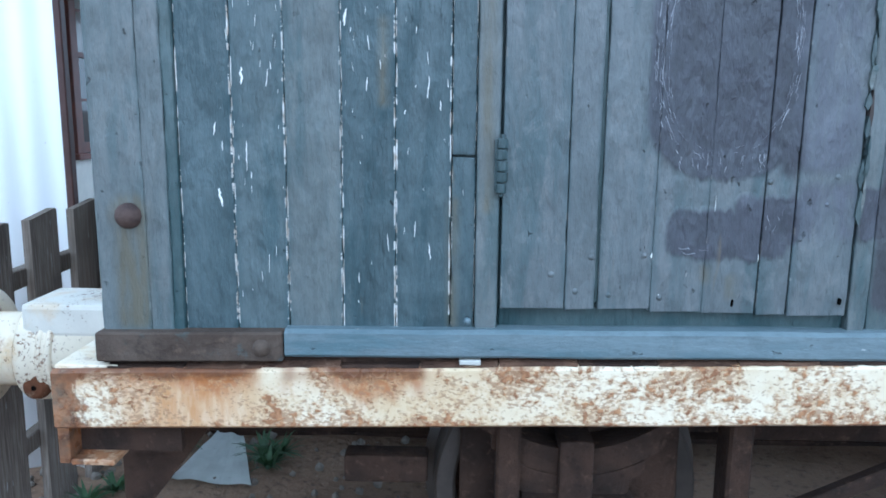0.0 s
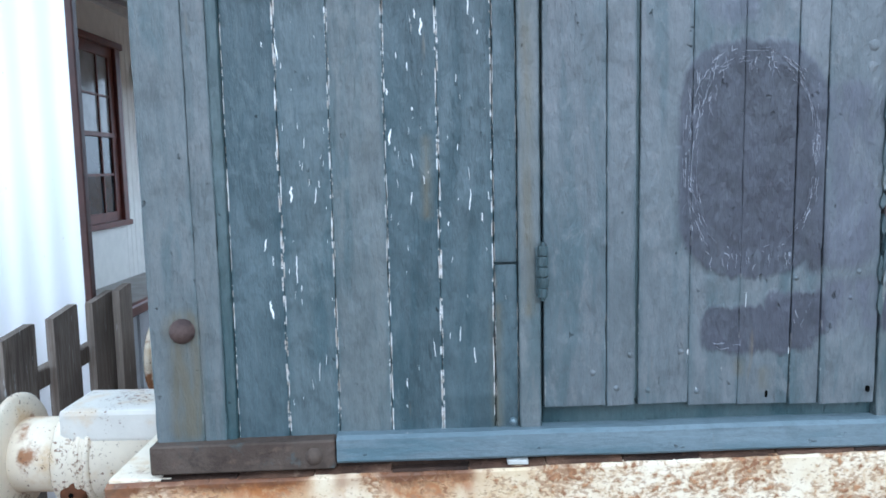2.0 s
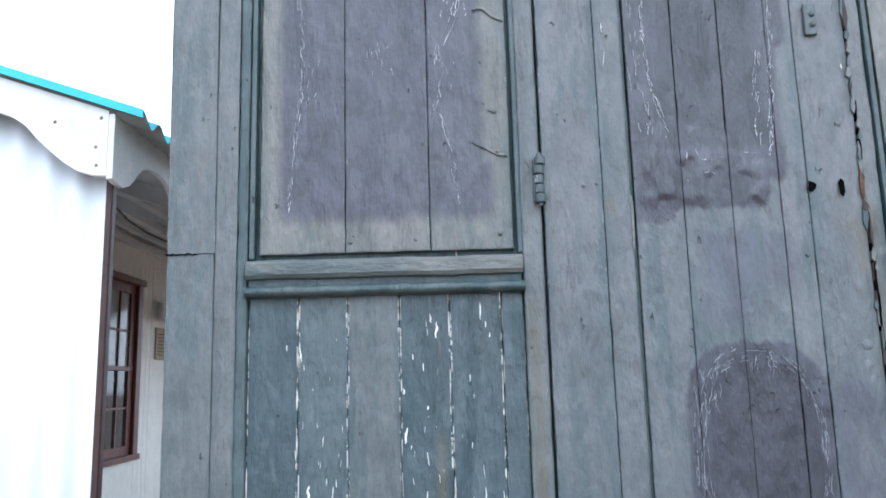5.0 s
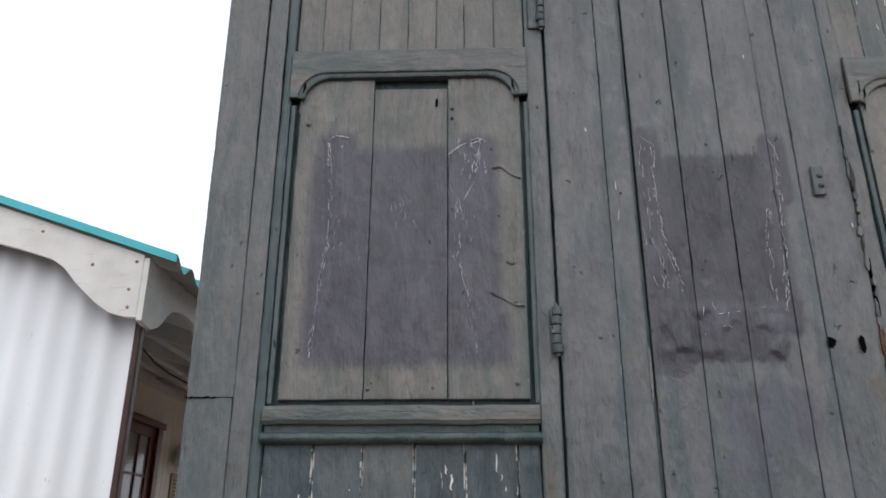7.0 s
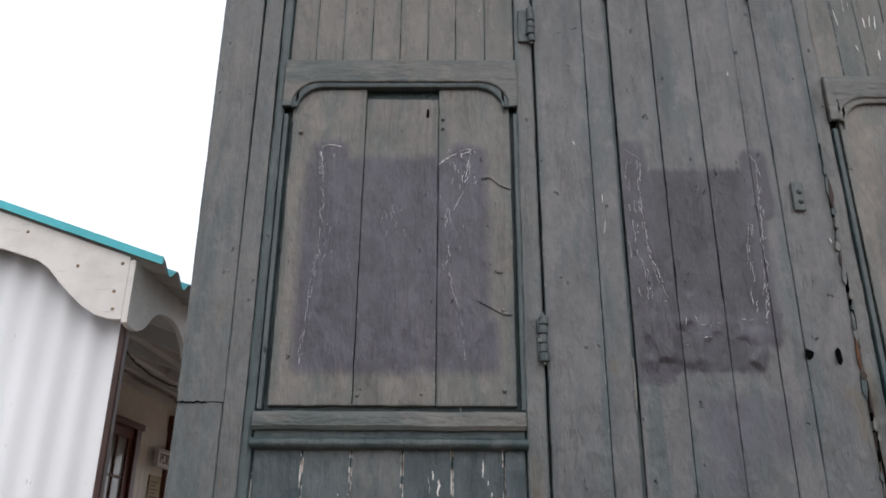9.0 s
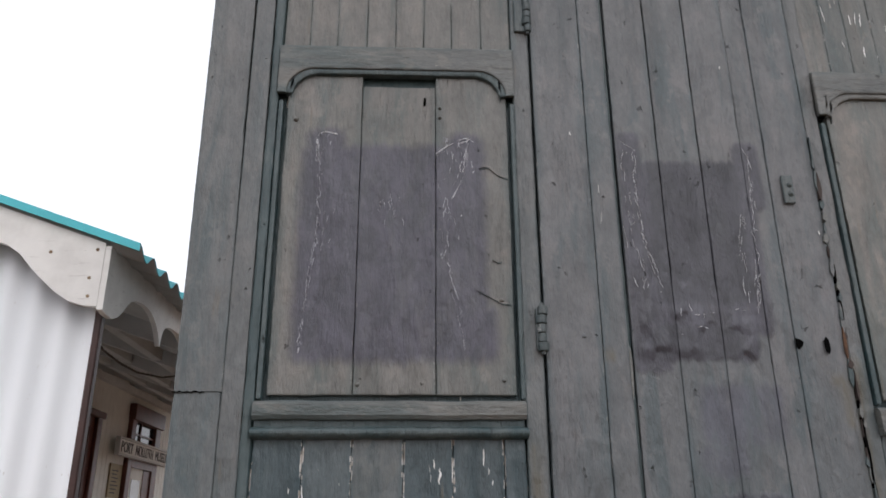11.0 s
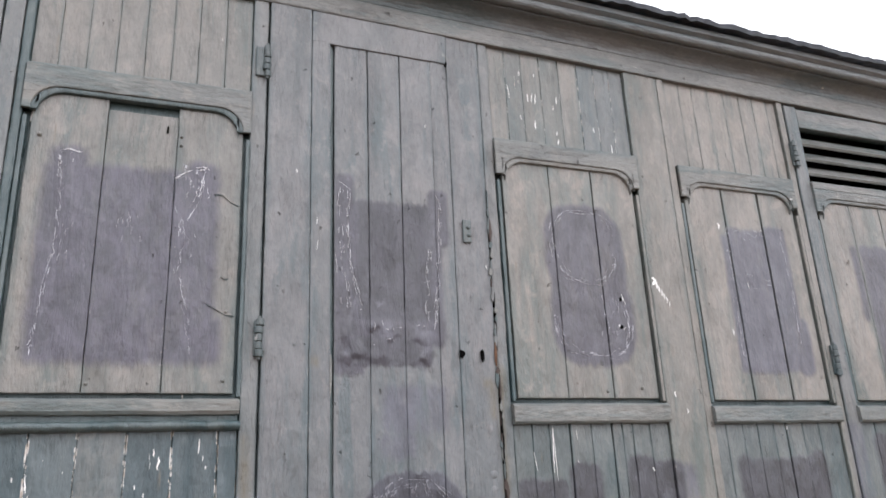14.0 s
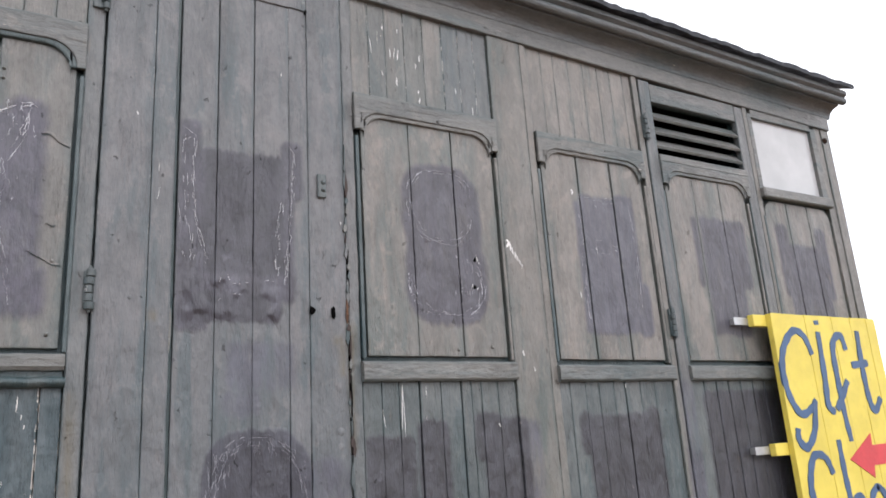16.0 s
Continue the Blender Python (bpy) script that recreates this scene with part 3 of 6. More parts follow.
def plank_mesh(x0, x1, z0, z1, face, depth=0.018, edge=0.004, wave=0.0015, seed=0, dz0=0.0, dz1=0.0, steps=7, lean=0.0):
    """An upright board with worn, uneven arrises and a little warp. dz0, dz1: fall of its foot and head across it; lean: how far its head stands over to +x."""
    rng = random.Random(seed)
    bm = bmesh.new()
    steps = max(steps, int((z1 - z0) / 0.035))
    rows = []
    off = bow = tilt = 0.0
    for n in range(steps + 1):
        f = n / steps
        bow = 0.8 * bow + rng.uniform(-wave, wave) * 0.5
        tilt = 0.8 * tilt + rng.uniform(-wave, wave) * 0.6
        left, right = (rng.uniform(0.0004, 0.0016) if rng.random() < 0.08 else 0.0 for _ in range(2))
        ea, eb = (edge * rng.uniform(0.6, 1.05) for _ in range(2))
        if n in (0, steps):
            ea, eb, left, right = ea * 1.3, eb * 1.3, left + 0.0008, right + 0.0008
        a, b = x0 + left, x1 - right
        prof = ((x0, depth), (a, ea), (a + 0.3 * ea, 0.3 * ea), (a + ea, 0), (b - eb, 0), (b - 0.3 * eb, 0.3 * eb), (b, eb), (x1, depth))
        row = []
        for x, d in prof:
            u = (x - x0) / (x1 - x0)
            z = (z0 + dz0 * u) * (1 - f) + (z1 + dz1 * u) * f
            if n in (0, steps) and d < depth:
                z += rng.uniform(-0.0012, 0.0012)
            row.append(bm.verts.new((x + lean * (f - 0.5), face + d + (bow + tilt * (u - 0.5) if d < depth else 0), z)))
        rows.append(row)
    for a, b in zip(rows, rows[1:]):
        for n in range(7):
            bm.faces.new((a[n], a[n + 1], b[n + 1], b[n]))
    bm.faces.new(rows[0][::-1])
    bm.faces.new(rows[-1])
    bmesh.ops.recalc_face_normals(bm, faces=bm.faces)
    return bm


def rough(outline, seed, step=0.035, jig=0.0009):
    """The same outline with its long sides broken up and a little uneven."""
    rng = random.Random(seed)
    out = []
    for (ax, az), (bx, bz) in zip(outline, outline[1:] + outline[:1]):
        out.append((ax, az))
        n = int(math.hypot(bx - ax, bz - az) / step)
        for i in range(1, n):
            f = i / n
            out.append((ax + (bx - ax) * f + rng.gauss(0, jig), az + (bz - az) * f + rng.gauss(0, jig)))
    return out


SEED = [0]


def plank(name, x0, x1, z0, z1, face, material, parent, label="", **kw):
    SEED[0] += 1
    return part(name, plank_mesh(x0, x1, z0, z1, face, seed=SEED[0], **kw), material, parent, label)


def sweep(points, x0, x1, dz=0.0, steps=1, jig=0.0, seed=1):
    """A moulding: a closed profile of (y, z) run along x."""
    rng = random.Random(seed)
    bm = bmesh.new()
    rings = []
    for n in range(steps + 1):
        f = n / steps
        j = rng.uniform(-jig, jig)
        rings.append([bm.verts.new((x0 + (x1 - x0) * f, y, z + dz * f + j)) for y, z in points])
    for a, b in zip(rings, rings[1:]):
        for n in range(len(points)):
            m = (n + 1) % len(points)
            bm.faces.new((a[n], a[m], b[m], b[n]))
    bm.faces.new(rings[0][::-1])
    bm.faces.new(rings[-1])
    bmesh.ops.recalc_face_normals(bm, faces=bm.faces)
    return bm


def plate(outline, y0, y1, axis="y", soft=0.0):
    """A flat board cut to an outline of (x, z), or of (y, z) for a board across x."""
    bm = bmesh.new()
    put = (lambda a, b, d: (a, d, b)) if axis == "y" else (lambda a, b, d: (d, a, b))
    front = [bm.verts.new(put(a, b, y0)) for a, b in outline]
    back = [bm.verts.new(put(a, b, y1)) for a, b in outline]
    bm.faces.new(front)
    bm.faces.new(back[::-1])
    for n in range(len(outline)):
        m = (n + 1) % len(outline)
        bm.faces.new((front[n], back[n], back[m], front[m]))
    bmesh.ops.recalc_face_normals(bm, faces=bm.faces)
    if soft:
        bmesh.ops.bevel(bm, geom=[e for e in bm.edges if e.verts[0] in front and e.verts[1] in front],
                        offset=soft, segments=2, profile=0.6, affect="EDGES")
    return bm


def arc(cx, cz, r, a0, a1, n):
    return [(cx + r * math.cos(radians(a0 + (a1 - a0) * i / n)), cz + r * math.sin(radians(a0 + (a1 - a0) * i / n))) for i in range(n + 1)]


def lathe(profile, axis, origin, segs=40, closed=False):
    """Turns a profile of (along, radius) round an axis 'x' or 'y' through origin; closed: the profile closes on itself, as a tyre's does."""
    bm = bmesh.new()
    rings = []
    for s, r in profile:
        ring = []
        for n in range(segs):
            a = 2 * math.pi * n / segs
            c, q = r * math.cos(a), r * math.sin(a)
            p = (s, c, q) if axis == "x" else (c, s, q)
            ring.append(bm.verts.new(Vector(origin) + Vector(p)))
        rings.append(ring)
    for a, b in zip(rings, rings[1:] + rings[:1] if closed else rings[1:]):
        for n in range(segs):
            bm.faces.new((a[n], a[(n + 1) % segs], b[(n + 1) % segs], b[n]))
    if not closed:
        bm.faces.new(rings[0])
        bm.faces.new(rings[-1][::-1])
    bmesh.ops.recalc_face_normals(bm, faces=bm.faces)
    return bm


def dome(parent, x, y, z, r, high, material, name="bolt", label=""):
    """A round bolt or nail head that stands out of the side towards -y."""
    prof = [(0.004, r * 1.02), (0.0, r), (-high * 0.35, r * 0.93), (-high * 0.75, r * 0.62), (-high, r * 0.22)]
    return part(name, lathe(prof, "y", (x, y, z), 14 if r > 0.012 else 8), material, parent, label, smooth=True)


def ribbon(points, width, y0, y1, taper=0.75):
    """A painted stroke: a thin raised band along a line of (x, z)."""
    pts = [Vector((a, 0, b)) for a, b in points]
    fine = []
    for i in range(len(pts) - 1):
        p0, p1, p2, p3 = pts[max(i - 1, 0)], pts[i], pts[i + 1], pts[min(i + 2, len(pts) - 1)]
        for s in range(6):
            t = s / 6
            fine.append(0.5 * (2 * p1 + (p2 - p0) * t + (2 * p0 - 5 * p1 + 4 * p2 - p3) * t * t + (3 * p1 - p0 - 3 * p2 + p3) * t ** 3))
    fine.append(pts[-1])
    bm = bmesh.new()
    rings = []
    for i, p in enumerate(fine):
        d = (fine[min(i + 1, len(fine) - 1)] - fine[max(i - 1, 0)]).normalized()
        f = i / (len(fine) - 1)
        w = width / 2 * (taper + (1 - taper) * math.sin(math.pi * f) ** 0.5) * (1 + 0.12 * math.sin(i * 1.7))
        s = Vector((-d.z, 0, d.x)) * w
        rings.append([bm.verts.new((q.x, y, q.z)) for q, y in ((p - s, y1), (p - s, y0), (p + s, y0), (p + s, y1))])
    for a, b in zip(rings, rings[1:]):
        for n in range(4):
            bm.faces.new((a[n], a[(n + 1) % 4], b[(n + 1) % 4], b[n]))
    bm.faces.new(rings[0][::-1])
    bm.faces.new(rings[-1])
    bmesh.ops.recalc_face_normals(bm, faces=bm.faces)
    return bm


def scratches(bm, lines, front, seed, strands=3, spread=0.008, width=0.0016, jag=0.003):
    """Broken, wiry scratches that wander along lines of (x, z), added to one mesh."""
    rng = random.Random(seed)
    for line in lines:
        steps = []
        for (ax, az), (bx, bz) in zip(line, line[1:]):
            n = max(1, int(math.hypot(bx - ax, bz - az) / 0.0045))
            steps += [(ax + (bx - ax) * i / n, az + (bz - az) * i / n) for i in range(n)]
        steps.append(line[-1])
        for _ in range(strands):
            off = Vector((rng.gauss(0, spread), 0, rng.gauss(0, spread * 0.5)))
            prev, left = None, 0
            for x, z in steps:
                if left <= 0:
                    prev = None
                    left = rng.randint(2, 8)
                    skip = rng.random() < 0.55
                left -= 1
                if skip:
                    continue
                off.x += rng.uniform(-jag, jag) * 0.5
                off *= 0.97
                p = Vector((x + rng.uniform(-jag, jag) * 0.6, 0, z + rng.uniform(-jag, jag) * 0.6)) + off
                w = width * rng.uniform(0.3, 0.75)
                side = Vector((w, 0, 0)) if prev is None else Vector((-(p - prev[3]).z, 0, (p - prev[3]).x)).normalized() * w
                row = [bm.verts.new(((p - side).x, front + 0.0004, (p - side).z)), bm.verts.new((p.x, front, p.z)), bm.verts.new(((p + side).x, front + 0.0004, (p + side).z)), p]
                if prev:
                    bm.faces.new((prev[0], prev[1], row[1], row[0]))
                    bm.faces.new((prev[1], prev[2], row[2], row[1]))
                prev = row


def hatch(x0, x1, z0, z1, count, length, seed, upright=True):
    """Short near-parallel strokes scattered in a field."""
    rng = random.Random(seed)
    lines = []
    for _ in range(count):
        x, z, l = rng.uniform(x0, x1), rng.uniform(z0, z1), length * rng.uniform(0.4, 1.0)
        d = rng.uniform(-0.25, 0.25) * l
        lines.append([(x, z), (x + d, z + l)] if upright else [(x, z), (x + l, z + d)])
    return lines


def ring(cx, cz, hw, hh, a0, a1, n=24):
    """An arc of an upright rounded oval."""
    out = []
    for i in range(n + 1):
        a = radians(a0 + (a1 - a0) * i / n)
        c, s = math.cos(a), math.sin(a)
        out.append((cx + hw * math.copysign(abs(c) ** 0.8, c), cz + hh * math.copysign(abs(s) ** 0.8, s)))
    return out


def ring_hatch(cx, cz, hw, hh, a0, a1, count, length, spread, seed):
    """Short strokes scattered along an arc of an upright oval, most of them following it."""
    rng = random.Random(seed)
    lines = []
    for _ in range(count):
        a, grow = rng.uniform(a0, a1), 1 + rng.gauss(0, spread)
        turn = rng.choice((1, 1, 1, 0.4)) * length * rng.uniform(0.3, 1.0) / max(hw, hh) * 57.3
        pts = ring(cx, cz, hw * grow, hh * grow, a, a + turn, 3)
        lines.append(pts)
    return lines


# ---- the old railway carriage ----
FACE, X0, X1, FAR = 1.43, -0.635, 3.2, 3.47


def rail_top(x):
    return 1.067 + 0.0095 * (x + 0.63)


def frieze_foot(x):
    return 3.127 - 0.0225 * x


carriage = thing("railway_carriage", "old wooden railway carriage in flaking blue-grey paint on a rusty frame", "carriage")

# the dark inner skin behind the boards, left open behind the louvres
SKIN = 1.46
for x0, x1, z0, z1 in ((X0 + 0.01, 2.06, 1.0, 3.2), (2.55, X1 - 0.01, 1.0, 3.2), (2.06, 2.55, 1.0, 2.76), (2.06, 2.55, 3.0, 3.2)):
    part("inner_skin", boxed(x0, x1, SKIN, SKIN + 0.02, z0, z1), groove_paint, carriage)
part("floor", boxed(X0 + 0.01, X1 - 0.01, SKIN + 0.02, FAR - 0.02, 1.0, 1.05), dark_inside, carriage)
part("end_wall", boxed(X0, X0 + 0.03, FACE + 0.022, FAR, 1.0, 3.22, soft=0.004), post_paint, carriage)
part("end_wall", boxed(X1 - 0.03, X1, FACE + 0.022, FAR, 1.0, 3.22, soft=0.004), post_paint, carriage)
part("back_wall", boxed(X0, X1, FAR, FAR + 0.03, 1.0, 3.23), dark_inside, carriage)

# added ceiling: closes the gap so no sky shows through the louvres
part("ceiling", boxed(X0 + 0.02, X1 - 0.02, SKIN + 0.02, FAR, 3.2, 3.22), dark_inside, carriage)


# posts: boards that run from the rail to the frieze
def post(edges, foot=None, head=None, face=FACE, material=post_paint):
    for a, b in zip(edges, edges[1:]):
        plank("post_board", a + 0.0003, b - 0.0003, foot or rail_top(a), head or frieze_foot(a), face, material, carriage, depth=0.03, edge=0.0035, wave=0.001)


# the corner post is scarfed: two lengths that meet at a rough joint
plank("corner_post", -0.633, -0.5385, rail_top(X0), 2.002, FACE - 0.002, post_paint, carriage, depth=0.032, edge=0.0045, wave=0.0016, lean=-0.005)
plank("corner_post", -0.641, -0.544, 2.0045, frieze_foot(X0), FACE - 0.003, post_paint, carriage, depth=0.032, edge=0.0045, wave=0.0015, lean=-0.01)
plank("corner_post", -0.5405, -0.4965, rail_top(-0.53), frieze_foot(-0.53), FACE - 0.001, post_paint, carriage, depth=0.03, edge=0.003, wave=0.0012, lean=-0.006)
plank("edge_moulding", -0.4972, -0.4735, rail_top(-0.49), frieze_foot(-0.49), FACE - 0.0005, moulding_teal, carriage, depth=0.029, edge=0.0095, wave=0.0012)
plank("door_post", 0.072, 0.114, rail_top(0.07), frieze_foot(0.07), FACE, post_paint, carriage, depth=0.03, edge=0.004, wave=0.001)
plank("door_post", 0.7635, 0.799, rail_top(0.78), frieze_foot(0.78), FACE + 0.002, post_paint, carriage, depth=0.03, edge=0.006, wave=0.003, steps=16)
post((1.305, 1.44, 1.47), material=post_far)
post((1.97, 1.998), material=post_far)
post((2.603, 2.632), material=post_far)
post((3.092, 3.14), face=FACE + 0.004, material=post_far)
post((3.141, X1), face=FACE, material=post_far)


def lower_planks(edges, head, materials=(plank_mid,), face=FACE + 0.008, split=()):
    for n, (a, b) in enumerate(zip(edges, edges[1:])):
        plank("wall_plank", a + 0.0002, b - (0.0035 if n in split else 0.0002), rail_top(a), head, face, materials[n % len(materials)], carriage, depth=0.02, edge=0.003, wave=0.0014, steps=10)


def upper_planks(edges, foot, materials=(panel_paint,), face=FACE + 0.01):
    for n, (a, b) in enumerate(zip(edges, edges[1:])):
        plank("wall_plank", a + 0.0002, b - 0.0002, foot, frieze_foot(a) + 0.01, face, materials[n % len(materials)], carriage, depth=0.018, edge=0.002, wave=0.001)


def lintel(x0, x1, top, deep=0.062, drop=0.128, foot=0.02, bead=trim_paint):
    """A head rail with rounded lower corners and a bead under it."""
    r = 0.066
    low, end = top - deep, top - drop

    def outline(g, top_cut):
        a, b, l = x0 + foot + g, x1 - foot - g, low - g
        return ([(x0, top - top_cut), (x1, top - top_cut), (x1, end), (b, end)] + arc(b - r, l - r, r, 0, 90, 7)[0:]
                + arc(a + r, l - r, r, 90, 180, 7) + [(a, end), (x0, end)])

    rail = part("lintel", plate(outline(0.0, 0.0), FACE - 0.011, FACE + 0.012, soft=0.004), trim_paint, carriage)
    part("bead", plate(outline(0.012, 0.004), FACE - 0.006, FACE + 0.014, soft=0.005), bead, rail)
    return rail


def sill(x0, x1, z0, z1, split=False):
    if split:
        s = part("sill", sweep([(FACE + 0.02, z0 + 0.036), (FACE - 0.016, z0 + 0.036), (FACE - 0.022, z0 + 0.044), (FACE - 0.022, z1 - 0.008), (FACE - 0.012, z1), (FACE + 0.02, z1)],
                               x0, x1, steps=12, jig=0.0012), trim_paint, carriage)
        curve = [(FACE - 0.002 - 0.018 * math.cos(radians(a)), z0 + 0.0115 + 0.0115 * math.sin(radians(a))) for a in range(-90, 91, 20)]
        part("bead", sweep(curve + [(FACE + 0.02, z0 + 0.023), (FACE + 0.02, z0)], x0 - 0.002, x1 + 0.004, steps=24, jig=0.001, seed=3), moulding_teal, s)
        part("cover_strip", boxed(x0 + 0.003, x1 - 0.003, FACE - 0.006, FACE + 0.02, z0 + 0.02, z0 + 0.04), groove_paint, s)
        return s
    return part("sill", sweep([(FACE + 0.02, z0), (FACE - 0.01, z0), (FACE - 0.015, z0 + 0.006), (FACE - 0.015, z1 - 0.008), (FACE - 0.006, z1), (FACE + 0.02, z1)],
                              x0, x1, steps=12, jig=0.0012, seed=int(100 * x0)), trim_paint, carriage)


def window_panel(edges, foot, head, short=None, face=FACE + 0.004, material=panel_far, gaps=(0.0, 0.0, 0.0), beads=(moulding_teal, post_far)):
    """A blind window: boards let into the opening, with rounded shoulders under the lintel."""
    p = part("window_panel", boxed(edges[0] - 0.02, edges[-1] + 0.018, FACE + 0.022, FACE + 0.029, foot - 0.03, head + 0.03), groove_paint, carriage)
    last = len(edges) - 2
    for n, (a, b) in enumerate(zip(edges, edges[1:])):
        a, b, top = a + 0.0006, b - random.Random(int(999 * a)).uniform(0.0004, 0.0016) - gaps[n], head - (0.028 if n == short else 0.0)
        r = 0.055
        if n == 0:
            shape = [(a, foot), (b, foot), (b, top)] + arc(a + r, top - r, r, 90, 180, 6)
        elif n == last:
            shape = [(a, foot), (b, foot)] + arc(b - r, top - r, r, 0, 90, 6) + [(a, top)]
        else:
            shape = [(a, foot), (b, foot), (b, top), (a, top)]
        SEED[0] += 1
        j = random.Random(SEED[0]).uniform(-0.001, 0.001)
        part("board", plate(rough(shape, SEED[0], jig=0.0004), face + j, face + 0.018, soft=0.003), material, p)
    for a, b, m in ((edges[0] - 0.019, edges[0] - 0.008, beads[0]), (edges[-1] + 0.007, edges[-1] + 0.017, beads[1])):
        part("side_bead", boxed(a, b, FACE - 0.003, FACE + 0.02, foot - 0.01, head - 0.07, soft=0.004, segs=2), m, p)
    return p


# bay beside the corner
lower_planks((-0.473, -0.374, -0.277, -0.175, -0.076, 0.0255), 1.917, (plank_dark, plank_mid, plank_grey, plank_dark, plank_dark))
plank("wall_plank", 0.027, 0.0705, rail_top(0), 1.396, FACE + 0.008, plank_dark, carriage, depth=0.02, edge=0.003, wave=0.001)
plank("wall_plank", 0.027, 0.0705, 1.403, 1.917, FACE + 0.0085, plank_dark, carriage, depth=0.02, edge=0.003, wave=0.001)
sill(-0.473, 0.07, 1.912, 1.985, split=True)
window_panel((-0.453, -0.280, -0.110, 0.056), 1.999, 2.748, short=1, material=panel_paint, beads=(moulding_teal, moulding_teal))
lintel(-0.477, 0.074, 2.822, bead=moulding_teal)
upper_planks((-0.472, -0.411, -0.345, -0.275, -0.206, -0.138, -0.071, 0.0, 0.071), 2.815)

# bay between the doors
lower_planks((0.8, 0.857, 0.91, 0.976, 1.044, 1.114, 1.147, 1.181, 1.24, 1.304), 1.925, (plank_far,), split=(2, 4))
sill(0.797, 1.304, 1.92, 1.975)
window_panel((0.82, 0.981, 1.134, 1.286), 1.99, 2.712, gaps=(0.001, 0.003, 0.0))
lintel(0.797, 1.306, 2.777, deep=0.058, drop=0.118)
upper_planks((0.8, 0.86, 0.918, 0.986, 1.056, 1.127, 1.19, 1.25, 1.304), 2.77, (panel_paint, flaked_panel, panel_paint, flaked_panel, panel_paint, plank_grey, plank_grey, plank_grey))

lower_planks((1.471, 1.514, 1.578, 1.635, 1.698, 1.75, 1.814, 1.881, 1.969), 1.92, (plank_far,), split=(4,))
sill(1.466, 1.972, 1.915, 1.967)
window_panel((1.487, 1.646, 1.802, 1.95), 1.985, 2.7, gaps=(0.004, 0.006, 0.0))
lintel(1.472, 1.966, 2.765, deep=0.055, drop=0.112)
upper_planks((1.472, 1.537, 1.594, 1.662, 1.732, 1.802, 1.863, 1.929, 1.968), 2.76, (panel_far,))

# last bay, with a glazed light
lower_planks((2.633, 2.71, 2.78, 2.86, 2.93, 3.0, 3.09), 1.92, (plank_far,))
sill(2.625, 3.09, 1.915, 1.967)
window_panel((2.64, 2.785, 2.925, 3.075), 1.985, 2.655, gaps=(0.004, 0.004, 0.0))
part("sill", boxed(2.628, 3.095, FACE - 0.022, FACE + 0.015, 2.662, 2.706, soft=0.005), trim_paint, carriage)
glazed = part("window", boxed(2.628, 2.652, FACE - 0.002, FACE + 0.025, 2.706, 3.045), trim_paint, carriage, "small glazed light, its pane coloured white for the reflected sky")
part("frame", boxed(3.056, 3.092, FACE - 0.002, FACE + 0.025, 2.706, 3.042), trim_paint, glazed)
part("frame", boxed(2.652, 3.056, FACE - 0.002, FACE + 0.025, 3.03, 3.066), trim_paint, glazed)
part("pane", boxed(2.65, 3.058, FACE + 0.014, FACE + 0.019, 2.704, 3.033), sky_white_pane, glazed, "glass pane coloured white for the reflected sky")

# ---- first door: full height, close-boarded ----
door = part("door", boxed(0.125, 0.76, FACE + 0.02, FACE + 0.028, 1.13, 3.12), groove_paint, carriage, "close-boarded carriage door with primer patches over old lettering")
DOOR_Z0, DOOR_DZ = 1.1185, -0.003
for a, b, f, top, lean in ((0.119, 0.2375, -0.004, 3.14, 0.0), (0.2385, 0.293, -0.004, 3.018, 0.0), (0.3025, 0.4, 0.002, 3.03, 0.006), (0.401, 0.4975, 0.002, 3.03, 0.009),
                           (0.498, 0.5965, 0.002, 3.03, 0.012), (0.597, 0.652, 0.002, 3.03, 0.008), (0.6525, 0.76, 0.0, 3.118, 0.006)):
    foot = DOOR_Z0 + DOOR_DZ * (a - 0.12) / 0.64
    rng = random.Random(int(1000 * a))
    plank("door_plank", a, b, foot + rng.uniform(-0.004, 0.002), top, FACE + f, door_paint, door, depth=0.024, edge=0.0028, wave=0.0009, dz0=0.002, lean=lean)
part("top_rail", plate(rough([(0.2395, 3.0195), (0.654, 3.0125), (0.6555, 3.118), (0.2395, 3.134)], 5), FACE - 0.003, FACE + 0.018, soft=0.003), door_paint, door)
plank("edge_moulding", 0.2935, 0.3015, 1.13, 3.018, FACE + 0.008, groove_paint, door, depth=0.012, edge=0.002, wave=0.0008)
# threshold in deep teal, its dark tone carrying the shade under the door
part("threshold", boxed(0.118, 0.764, FACE + 0.022, FACE + 0.03, rail_top(0.1) - 0.004, 1.15, soft=0.002), groove_paint, carriage)


